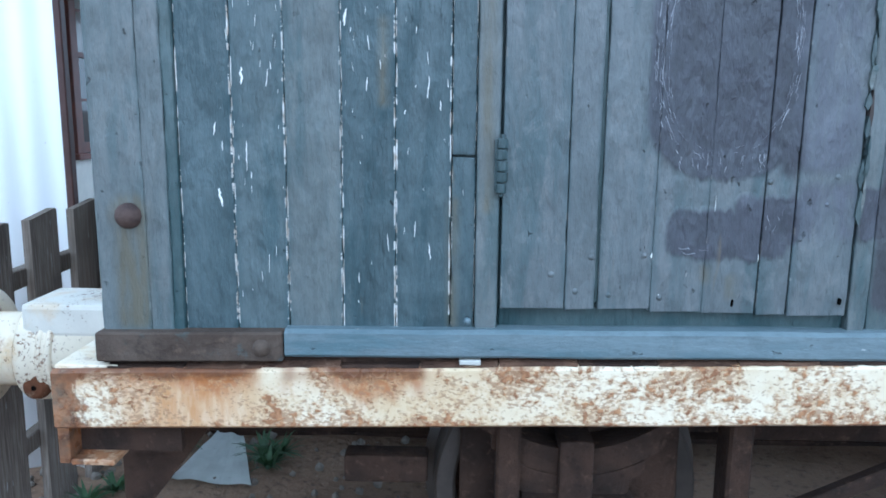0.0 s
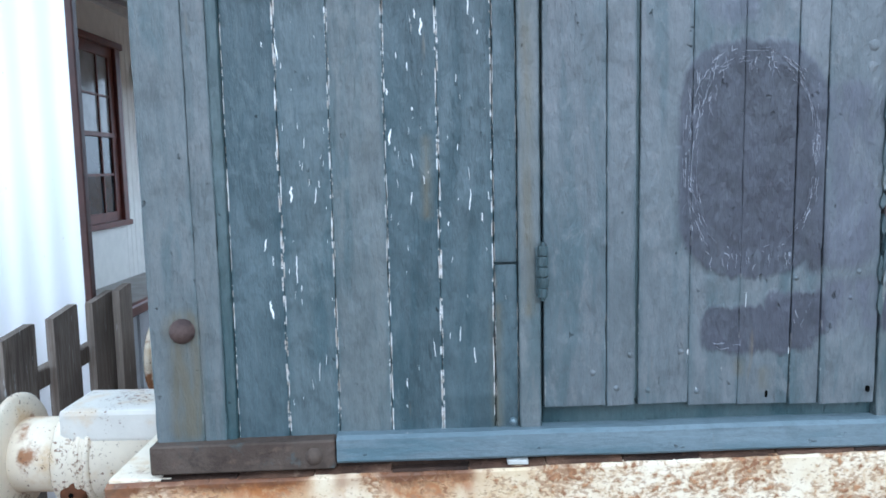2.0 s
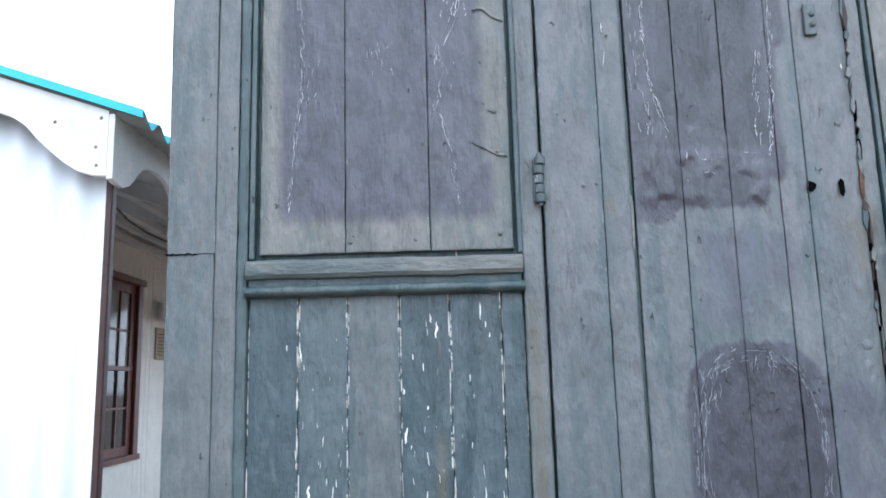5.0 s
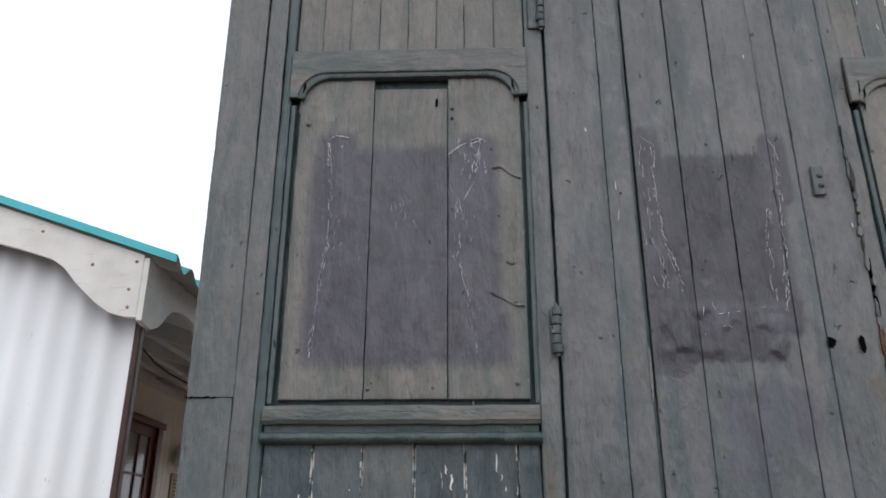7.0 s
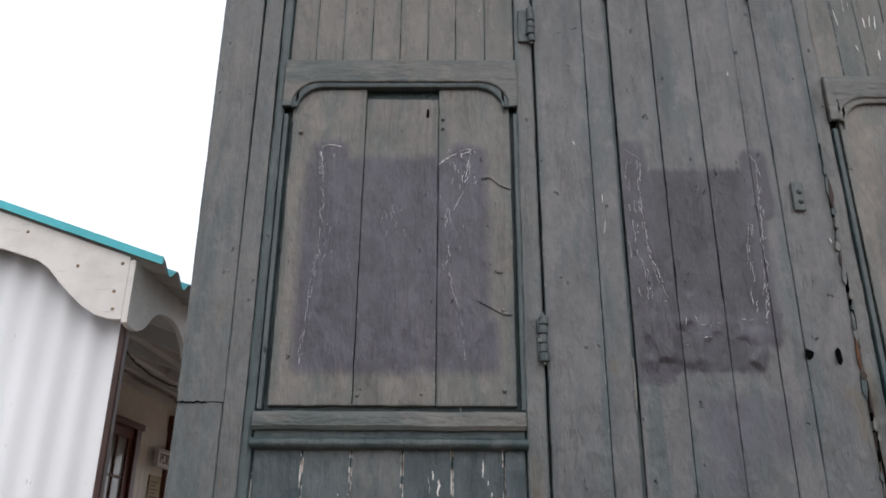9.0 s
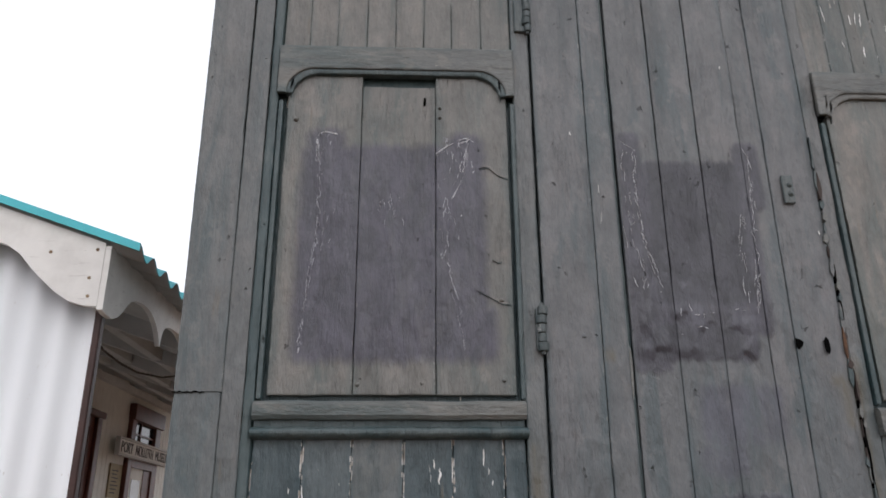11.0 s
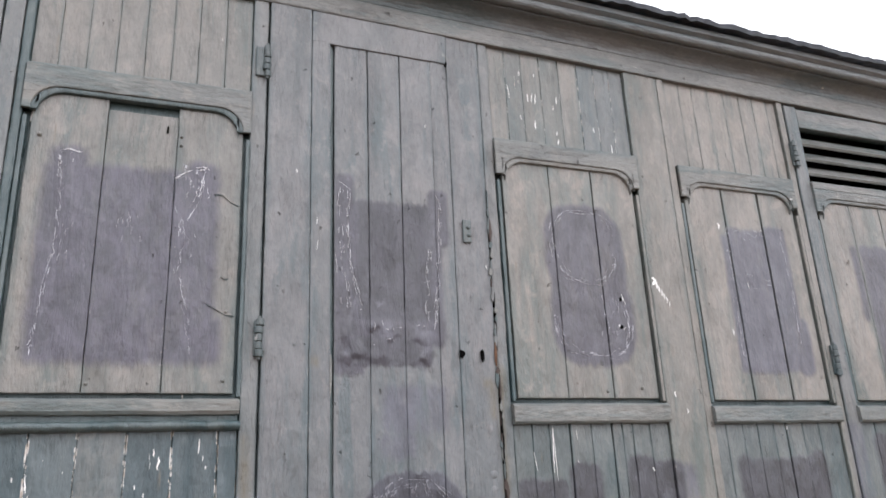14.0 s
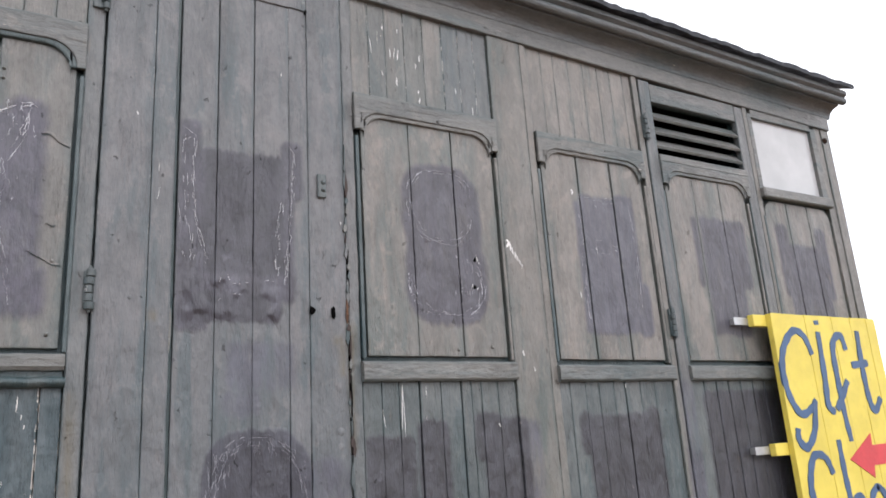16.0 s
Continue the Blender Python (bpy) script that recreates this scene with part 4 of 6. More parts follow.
def hinge(parent, x, z0, z1, flap=0.0):
    """A butt hinge clogged with paint: a knuckle of uneven barrels, a pin and a narrow leaf with screws."""
    rng = random.Random(int(1000 * (x + z0)))
    h = part("hinge", boxed(x - 0.013 - flap, x + 0.006, FACE - 0.009, FACE + 0.002, z0 + 0.004, z1 - 0.004, soft=0.003, segs=2), hinge_paint, parent)
    n = 5
    for i in range(n):
        a, b = z0 + (z1 - z0) * i / n, z0 + (z1 - z0) * (i + 0.9) / n
        r = rng.uniform(0.0085, 0.0115)
        bm = bmesh.new()
        bmesh.ops.create_cone(bm, cap_ends=True, segments=14, radius1=r, radius2=r * rng.uniform(0.92, 1.05), depth=b - a)
        bmesh.ops.bevel(bm, geom=[e for e in bm.edges if abs(e.verts[0].co.z - e.verts[1].co.z) < 1e-5], offset=0.002, segments=2, profile=0.6, affect="EDGES")
        bmesh.ops.translate(bm, verts=bm.verts, vec=(x + rng.uniform(-0.0022, 0.0022), FACE - 0.012 + rng.uniform(-0.0015, 0.0015), (a + b) / 2))
        part("knuckle", bm, hinge_paint, h)
    part("pin", lathe_up(x, FACE - 0.012, z0 - 0.006, z1 + 0.005, 0.0045), hinge_paint, h)
    return h


def lathe_up(x, y, z0, z1, r):
    bm = bmesh.new()
    bmesh.ops.create_cone(bm, cap_ends=True, segments=12, radius1=r, radius2=r, depth=z1 - z0)
    bmesh.ops.translate(bm, verts=bm.verts, vec=(x, y, (z0 + z1) / 2))
    return bm


hinge(carriage, 0.116, 1.335, 1.435)
hinge(carriage, 0.112, 2.087, 2.185)
hinge(carriage, 0.112, 2.872, 2.972, 0.018)

# lock plate, key holes and nail heads of the door
lock = part("lock_plate", boxed(0.678, 0.704, FACE - 0.009, FACE - 0.003, 2.43, 2.5, soft=0.002), hinge_paint, door)
for z in (2.452, 2.475):
    dome(lock, 0.694, FACE - 0.008, z, 0.007, 0.006, hinge_paint, "screw")
part("key_hole", plate([(0.65, 2.101), (0.656, 2.096), (0.663, 2.102), (0.666, 2.111), (0.66, 2.116), (0.651, 2.119)], FACE - 0.0068, FACE - 0.003), hole_black, door)
part("key_hole", plate([(0.713, 2.092), (0.718, 2.086), (0.722, 2.094), (0.721, 2.116), (0.716, 2.122), (0.711, 2.114)], FACE - 0.0068, FACE - 0.003), hole_black, door)
part("key_hole", plate([(0.647, 3.005), (0.652, 2.998), (0.656, 3.01), (0.652, 3.02)], FACE - 0.0068, FACE - 0.003), hole_black, door)
for line, w in (([(0.548, 1.128), (0.549, 1.142)], 0.005), ([(0.742, 1.136), (0.743, 1.148)], 0.006)):
    front = FACE - 0.0056 if line[0][0] < 0.297 or line[0][0] > 0.65 else FACE + 0.0004
    part("crack", ribbon(line, w, front, front + 0.01, 0.25), hole_black, door)
for x, z in ((0.732, 1.79), (0.731, 1.752)):
    dome(door, x, FACE + 0.0005, z, 0.011, 0.0016, door_paint, "plug")
for x, z in ((1.19, 2.288), (1.183, 2.202)):
    part("hole", plate([(x - 0.006, z + 0.001), (x - 0.002, z - 0.006), (x + 0.004, z - 0.003), (x + 0.005, z + 0.004), (x - 0.001, z + 0.007)], FACE + 0.0012, FACE + 0.006), hole_black, carriage)
for x, z, r in ((0.212, 1.185, 0.0075), (0.284, 1.219, 0.0085), (0.257, 1.154, 0.0075), (0.32, 1.147, 0.006), (0.382, 1.222, 0.006), (0.414, 1.143, 0.006),
                (0.2, 2.122, 0.007), (0.6, 1.36, 0.006), (0.72, 1.37, 0.007), (0.705, 1.32, 0.006)):
    dome(door, x, FACE - 0.002 if x < 0.297 else FACE + 0.003, z, r, 0.005, door_paint, "nail_head")
for x, z, r in ((-0.27, 2.02, 0.005), (0.03, 2.03, 0.005), (-0.43, 2.63, 0.006), (-0.1, 2.665, 0.004), (-0.1, 2.64, 0.004), (0.03, 2.2, 0.006), (1.23, 2.02, 0.006),
                (1.11, 2.01, 0.005), (1.38, 1.98, 0.007), (1.47, 1.945, 0.006)):
    dome(carriage, x, FACE + 0.004, z, r, 0.006, panel_paint, "nail_head")
dome(carriage, 0.059, FACE, 1.092, 0.007, 0.006, rail_paint, "nail_head")

# ---- second door: louvres over a blind window ----
door2 = part("door", boxed(2.004, 2.06, FACE - 0.002, FACE + 0.025, 1.12, 3.075, soft=0.003), post_paint, carriage, "carriage door with open louvres above a boarded window")
part("stile", boxed(2.548, 2.6, FACE - 0.002, FACE + 0.025, 1.12, 3.062, soft=0.003), post_paint, door2)
part("top_rail", boxed(2.06, 2.548, FACE, FACE + 0.025, 2.99, 3.068, soft=0.003), frieze_paint, door2)
part("lock_rail", boxed(2.055, 2.552, FACE - 0.012, FACE + 0.02, 2.738, 2.768, soft=0.003), trim_paint, door2)
for z in (2.81, 2.868, 2.928):
    slat = sweep([(FACE + 0.004, z - 0.012), (FACE - 0.001, z - 0.004), (FACE + 0.03, z + 0.035), (FACE + 0.036, z + 0.03)], 2.058, 2.55)
    part("louvre_slat", slat, trim_paint, door2)
lintel(2.056, 2.55, 2.742, deep=0.035, drop=0.09)
window_panel((2.072, 2.222, 2.37, 2.52), 1.985, 2.695)
sill(2.05, 2.56, 1.915, 1.967)
for a, b in zip((2.06, 2.125, 2.19, 2.255, 2.32, 2.385, 2.45), (2.125, 2.19, 2.255, 2.32, 2.385, 2.45, 2.548)):
    plank("door_plank", a + 0.0012, b - 0.0012, 1.13, 1.92, FACE + 0.008, plank_far, door2, depth=0.018)
hinge(carriage, 2.004, 2.82, 2.92)
hinge(carriage, 1.998, 2.065, 2.17)

# ---- bottom rail and its iron strap ----
rail = [(FACE + 0.03, -0.046), (FACE - 0.02, -0.046), (FACE - 0.024, -0.041), (FACE - 0.024, 0.0), (FACE - 0.014, 0.006), (FACE + 0.03, 0.006)]


def rail_run(x0, x1):
    return sweep([(y, rail_top(x0) + z) for y, z in rail], x0, x1, dz=rail_top(x1) - rail_top(x0), steps=16, jig=0.0009, seed=9)


part("bottom_rail", rail_run(-0.281, 2.0), rail_paint, carriage, "bottom rail in fresher blue paint")
part("bottom_rail", rail_run(2.003, X1), rail_paint, carriage)
strap = part("corner_strap", boxed(-0.636, -0.284, FACE - 0.028, FACE + 0.03, 1.01, 1.066, dz=0.006, soft=0.003), iron_strap, carriage, "rusty iron corner strap")
dome(strap, -0.323, FACE - 0.028, 1.042, 0.017, 0.012, iron_strap)
dome(carriage, -0.568, FACE - 0.003, 1.284, 0.0245, 0.026, bolt_iron, "bolt", "large rusty dome-headed bolt")
dome(carriage, 3.155, FACE - 0.001, 3.0, 0.014, 0.012, iron)

rng = random.Random(3)
part("crack", ribbon([(-0.638 + 0.0055 * n + rng.uniform(-0.0015, 0.0015), 2.0035 + rng.uniform(-0.002, 0.002)) for n in range(13)], 0.0018, FACE - 0.0055, FACE + 0.01, 0.25), hole_black, carriage)

# white undercoat bared in single spots
def flakes(bm, rows, front, seed):
    """Flaked-off spots: ragged slips (x, z, length, width) long along the grain, added to one mesh."""
    rng = random.Random(seed)
    for x, z, length, width in rows:
        n = max(3, int(length / 0.004))
        drift, prev = rng.uniform(-0.15, 0.15) * length, None
        for i in range(n + 1):
            f = i / n
            w = width * 0.31 * (math.sin(math.pi * min(1.0, 0.08 + 0.86 * f)) ** 0.6) * rng.uniform(0.55, 1.1)
            cx, cz = x + drift * (f - 0.5) + rng.uniform(-0.2, 0.2) * width, z + length * (0.5 - f)
            row = [bm.verts.new((cx - w, front + 0.0006, cz)), bm.verts.new((cx, front, cz)), bm.verts.new((cx + w, front + 0.0006, cz))]
            if prev:
                bm.faces.new((prev[0], prev[1], row[1], row[0]))
                bm.faces.new((prev[1], prev[2], row[2], row[1]))
            prev = row


FLAKES_LOW = ((-0.353, 1.538, 0.03, 0.009), (-0.399, 1.319, 0.034, 0.008), (-0.37, 1.806, 0.04, 0.005), (-0.396, 1.814, 0.01, 0.004), (-0.307, 1.535, 0.03, 0.004), (-0.325, 1.634, 0.02, 0.003),
              (-0.348, 1.395, 0.055, 0.004), (-0.405, 1.444, 0.024, 0.006), (-0.392, 1.413, 0.018, 0.004), (-0.312, 1.197, 0.035, 0.002), (-0.326, 1.172, 0.02, 0.002), (-0.3, 1.556, 0.014, 0.003),
              (-0.378, 1.609, 0.02, 0.003), (-0.364, 1.137, 0.012, 0.002), (-0.34, 1.36, 0.012, 0.003), (-0.33, 1.59, 0.014, 0.002), (-0.336, 1.665, 0.012, 0.002), (-0.362, 1.775, 0.012, 0.003),
              (-0.298, 1.22, 0.02, 0.002), (-0.318, 1.56, 0.014, 0.002))
FLAKES_HIGH = ((-0.103, 1.841, 0.03, 0.009), (-0.114, 1.864, 0.018, 0.005), (-0.016, 1.877, 0.034, 0.005), (-0.165, 1.641, 0.03, 0.008), (-0.168, 1.724, 0.012, 0.007), (-0.123, 1.692, 0.008, 0.005),
               (-0.124, 1.597, 0.026, 0.003), (-0.127, 1.526, 0.024, 0.004), (-0.04, 1.747, 0.014, 0.003), (0.001, 1.829, 0.01, 0.004), (-0.017, 1.522, 0.04, 0.004), (0.005, 1.489, 0.018, 0.004),
               (-0.059, 1.477, 0.009, 0.004), (-0.144, 1.171, 0.018, 0.003), (-0.013, 1.223, 0.03, 0.004), (-0.04, 1.264, 0.03, 0.003), (-0.103, 1.56, 0.016, 0.003), (-0.09, 1.238, 0.034, 0.003),
               (-0.039, 1.62, 0.012, 0.003), (-0.018, 1.57, 0.024, 0.002), (0.018, 1.528, 0.016, 0.003), (-0.006, 1.85, 0.012, 0.003), (-0.13, 1.77, 0.016, 0.003), (-0.15, 1.79, 0.012, 0.004))
bm = bmesh.new()
flakes(bm, FLAKES_LOW, FACE + 0.0062, 3)
flakes(bm, FLAKES_HIGH, FACE + 0.0062, 4)
rng = random.Random(12)
flakes(bm, [(rng.choice((-0.1, -0.04, -0.3, -0.36, -0.15, 0.03)) + rng.gauss(0, 0.016), rng.uniform(1.12, 1.9), rng.uniform(0.004, 0.016), rng.uniform(0.0012, 0.0022)) for _ in range(44)], FACE + 0.0064, 5)
# upper boards between the doors, and the timber beside them
flakes(bm, ((0.868, 2.96, 0.05, 0.004), (0.935, 2.945, 0.03, 0.006), (0.95, 2.95, 0.035, 0.005), (0.962, 2.945, 0.04, 0.006), (0.955, 2.85, 0.03, 0.008), (1.04, 2.95, 0.024, 0.007), (1.03, 2.83, 0.014, 0.007),
            (1.032, 2.8, 0.02, 0.008), (1.17, 2.86, 0.02, 0.006), (1.23, 2.8, 0.03, 0.006), (0.905, 2.87, 0.02, 0.004), (0.965, 3.03, 0.016, 0.005), (0.91, 3.03, 0.016, 0.005)), FACE + 0.0082, 6)
flakes(bm, ((0.917, 1.85, 0.12, 0.005), (0.922, 1.84, 0.14, 0.0035), (0.995, 1.89, 0.03, 0.003), (1.236, 1.79, 0.012, 0.006), (1.75, 1.9, 0.014, 0.005), (0.86, 1.82, 0.05, 0.003)), FACE + 0.0062, 7)
flakes(bm, ((1.319, 2.352, 0.026, 0.024), (1.326, 2.34, 0.024, 0.014), (1.334, 2.328, 0.022, 0.01), (1.342, 2.316, 0.02, 0.008), (1.35, 2.305, 0.02, 0.006), (1.358, 2.294, 0.02, 0.006), (1.366, 2.28, 0.02, 0.004), (1.341, 2.002, 0.018, 0.01), (1.376, 1.953, 0.016, 0.008), (1.69, 2.36, 0.02, 0.004)), FACE - 0.0012, 8)
flakes(bm, ((1.612, 2.563, 0.02, 0.012), (1.6, 2.2, 0.02, 0.006), (1.199, 2.29, 0.014, 0.008), (1.205, 2.278, 0.01, 0.006), (1.176, 2.206, 0.012, 0.006), (1.193, 2.198, 0.008, 0.006), (1.196, 2.302, 0.01, 0.004)), FACE + 0.0024, 9)
flakes(bm, ((0.256, 2.46, 0.022, 0.003), (0.257, 2.39, 0.03, 0.002), (0.745, 2.36, 0.012, 0.004), (0.2, 2.6, 0.01, 0.005)), FACE - 0.0054, 10)
flakes(bm, ((0.395, 1.222, 0.01, 0.005), (0.412, 1.146, 0.01, 0.005), (0.59, 1.22, 0.014, 0.005), (0.505, 1.32, 0.03, 0.002), (0.578, 2.79, 0.012, 0.004)), FACE + 0.0003, 11)
tagged(part("flaked_paint", bm, flake_white, carriage), kind="stuff")
bm = bmesh.new()
scratches(bm, [[(-0.376, 2.588), (-0.368, 2.596), (-0.352, 2.598), (-0.336, 2.592)], [(-0.108, 2.546), (-0.093, 2.558), (-0.075, 2.57), (-0.055, 2.583), (-0.04, 2.586), (-0.026, 2.578)],
               [(-0.052, 2.574), (-0.03, 2.584)], [(-0.36, 2.596), (-0.34, 2.594)]], FACE + 0.0012, 61, 7, 0.0018, 0.0009, 0.0026)
scratches(bm, [[(-0.378, 2.58), (-0.374, 2.52)], [(-0.045, 2.55), (-0.05, 2.5)], [(-0.035, 2.56), (-0.04, 2.53)]], FACE + 0.0012, 62, 4, 0.003, 0.0009, 0.003)
tagged(part("scraping", bm, scratch_bright, carriage), kind="stuff")

# ---- frieze, cornice and roof ----
def along(points, x0, x1, jig=0.0, steps=24, seed=1):
    return sweep([(y, z + frieze_foot(x0)) for y, z in points], x0, x1, dz=frieze_foot(x1) - frieze_foot(x0), steps=steps, jig=jig, seed=seed)


part("frieze_board", along([(FACE + 0.03, 0), (FACE - 0.006, 0), (FACE - 0.008, 0.004), (FACE - 0.008, 0.075), (FACE + 0.03, 0.075)], X0 - 0.012, X1, 0.0006), frieze_paint, carriage)
cove = [(FACE + 0.03, 0.062)] + [(FACE - 0.01 - 0.05 * (1 - math.cos(radians(a))), 0.062 + 0.043 * math.sin(radians(a))) for a in range(0, 91, 15)]
part("cornice", along(cove + [(FACE - 0.064, 0.106), (FACE - 0.064, 0.114), (FACE + 0.03, 0.114)], X0 - 0.02, X1 + 0.02), cornice_paint, carriage)
roll = [(FACE - 0.075 + 0.017 * math.cos(radians(a)), 0.127 + 0.017 * math.sin(radians(a))) for a in range(60, 421, 24)]
part("cornice_roll", along(roll, X0 - 0.03, X1 + 0.045), cornice_paint, carriage)
part("gutter_board", along([(FACE + 0.03, 0.11), (FACE - 0.085, 0.14), (FACE - 0.1, 0.15), (FACE - 0.1, 0.168), (FACE + 0.03, 0.18)], X0 - 0.03, X1 + 0.04, 0.001), cornice_paint, carriage)
bm = bmesh.new()
cols, rows_ = 150, 12
rng = random.Random(4)
grid = []
for i in range(cols + 1):
    x = X0 - 0.06 + (X1 - X0 + 0.13) * i / cols
    ragged = rng.uniform(-0.004, 0.005)
    line = []
    for j in range(rows_ + 1):
        f = j / rows_
        y = FACE - 0.125 - (ragged if j == 0 else 0) + (FAR - FACE + 0.25) * f
        z = frieze_foot(x) + 0.172 + 0.32 * (1 - (2 * f - 1) ** 2) + (rng.uniform(-0.003, 0.003) if j == 0 else 0)
        line.append((bm.verts.new((x, y, z + 0.02 + (rng.uniform(-0.003, 0.003) if j < 2 else 0))), bm.verts.new((x, y, z))))
    grid.append(line)
for a, b in zip(grid, grid[1:]):
    for j in range(rows_):
        bm.faces.new((a[j][0], b[j][0], b[j + 1][0], a[j + 1][0]))
        bm.faces.new((a[j][1], a[j + 1][1], b[j + 1][1], b[j][1]))
    bm.faces.new((a[0][0], a[0][1], b[0][1], b[0][0]))
    bm.faces.new((a[-1][0], b[-1][0], b[-1][1], a[-1][1]))
for line in (grid[0], grid[-1]):
    for j in range(rows_):
        bm.faces.new((line[j][0], line[j + 1][0], line[j + 1][1], line[j][1]))
bmesh.ops.recalc_face_normals(bm, faces=bm.faces)
part("roof", bm, felt, carriage, "low roof of torn dark bitumen felt")

# ---- under-frame ----
def beam_top(x):
    return 0.9935 + 0.0232 * (x + 0.7)


part("sole_bar", sweep([(1.47, beam_top(-0.725)), (1.41, beam_top(-0.725)), (1.402, beam_top(-0.725) - 0.007), (1.402, beam_top(-0.725) - 0.114), (1.41, beam_top(-0.725) - 0.12),
            (1.47, beam_top(-0.725) - 0.12)], -0.725, 3.3, dz=0.0232 * 4.025, steps=30, jig=0.0008), beam_mat, carriage, "white-painted steel side beam eaten by rust")
debris = [(1.405, 0.0), (1.41, 0.004), (1.425, 0.007), (1.45, 0.008), (1.45, 0.0)]
for n in range(26):
    a = -0.62 + 0.148 * n
    rng = random.Random(n)
    z = beam_top(a)
    part("rust_scale", sweep([(y + 0.004 * rng.random(), z + h * rng.uniform(0.6, 1.5) - 0.001) for y, h in debris], a, a + 0.146, dz=0.0032, steps=6, jig=0.0012, seed=n), lip_dark if n % 3 else iron, carriage)
part("packing", boxed(X0, X1, FACE + 0.0, FACE + 0.05, 0.985, 1.012, dz=0.06), iron, carriage)
part("shim", boxed(0.045, 0.085, 1.406, 1.45, 1.0135, 1.0235, soft=0.002), shim_mat, carriage)
head = part("end_beam", boxed(-0.727, -0.64, 1.471, 3.5, 0.878, 0.995, soft=0.006, segs=2), beam_mat, carriage)
part("end_beam_top", boxed(-0.722, -0.6, 1.412, 1.66, 0.99, 1.0, soft=0.002), buffer_mat, head)
lip = part("channel_lip", boxed(-0.722, -0.7, 1.404, 1.47, 0.803, 0.876, soft=0.002), beam_mat, head)
part("channel_foot", boxed(-0.7, -0.615, 1.404, 1.47, 0.8, 0.812, soft=0.002), beam_mat, lip)
# dark plate added for the shade inside the channel's recess
part("channel_web", boxed(-0.7, -0.5, 1.45, 1.47, 0.812, 0.876), iron, head)
part("wedge", plate([(-0.69, 0.83), (-0.56, 0.86), (-0.45, 0.86), (-0.63, 0.62), (-0.69, 0.62)], 1.6, 1.68), iron, carriage)


def buffer(y):
    """A side buffer: dished head, plunger, stepped socket and a box casting above it."""
    z = 0.872
    b = part("buffer", lathe([(-0.30, 0.0), (-0.30, 0.122), (-0.293, 0.128), (-0.26, 0.126), (-0.25, 0.118), (-0.246, 0.118), (-0.24, 0.124), (-0.225, 0.124), (-0.22, 0.118), (0.0, 0.118)][1:],
                             "x", (-0.728, y, z), 44), buffer_mat, carriage, "white-painted iron buffer speckled with rust", smooth=True)
    part("plunger", lathe([(-0.435, 0.094), (-0.3, 0.094)], "x", (-0.728, y, z), 40), buffer_mat, b, smooth=True)
    part("buffer_head", lathe([(-0.462, 0.03), (-0.46, 0.1), (-0.452, 0.15), (-0.446, 0.157), (-0.438, 0.157), (-0.43, 0.15), (-0.42, 0.11)], "x", (-0.728, y, z), 48), buffer_mat, b, smooth=True)
    part("box_casting", boxed(-1.01, -0.728, y - 0.1, y + 0.09, z + 0.06, z + 0.142, soft=0.012, segs=2), casting_mat, b)
    eye = part("lug", lathe([(-0.019, 0.006), (-0.02, 0.018), (-0.017, 0.028), (-0.004, 0.033), (0.02, 0.033)], "y", (-0.982, y - 0.1, z - 0.062), 22), lug_iron, b, "rusty lug", smooth=True)
    part("hole", lathe([(-0.0205, 0.006), (-0.017, 0.006)], "y", (-0.982, y - 0.1, z - 0.062), 14), hole_black, eye)
    for s in (-0.245, -0.222):
        part("collar", lathe([(s, 0.118), (s + 0.002, 0.126), (s + 0.008, 0.128), (s + 0.014, 0.126), (s + 0.016, 0.118)], "x", (-0.728, y, z), 44), buffer_mat, b, smooth=True)
    dome(b, -0.8, y - 0.115, z + 0.03, 0.014, 0.008, iron)


buffer(1.9)
buffer(2.92)


def wheel(cx, y):
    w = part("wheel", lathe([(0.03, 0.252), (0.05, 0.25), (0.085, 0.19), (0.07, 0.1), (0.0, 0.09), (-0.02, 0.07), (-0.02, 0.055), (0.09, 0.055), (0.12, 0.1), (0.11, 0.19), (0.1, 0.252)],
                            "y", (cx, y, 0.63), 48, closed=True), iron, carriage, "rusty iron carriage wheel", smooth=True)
    part("tyre", lathe([(0.0, 0.25), (-0.004, 0.256), (-0.004, 0.292), (0.004, 0.298), (0.09, 0.303), (0.1, 0.325), (0.125, 0.325), (0.13, 0.25)], "y", (cx, y, 0.63), 64, closed=True), tyre_steel, w, "worn steel tyre")


def leaf_spring(parent, cx):
    """A hanging leaf spring: bowed leaves, each shorter than the one above, held by a buckle."""
    for n in range(4):
        half, y0 = 0.205 - 0.03 * n, 1.54 + 0.004 * (n % 2)
        top = [(x, 0.79 - 0.03 * n + 0.075 * (x / 0.2) ** 2) for x in (half * (i / 8 - 1) for i in range(17))]
        shape = [(cx + x, z) for x, z in top] + [(cx + x, z - 0.0305) for x, z in reversed(top)]
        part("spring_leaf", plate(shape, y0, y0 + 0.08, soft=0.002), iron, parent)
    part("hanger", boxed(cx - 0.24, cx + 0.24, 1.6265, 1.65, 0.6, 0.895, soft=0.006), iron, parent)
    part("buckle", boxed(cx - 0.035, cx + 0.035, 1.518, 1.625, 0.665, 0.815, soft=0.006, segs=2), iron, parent)


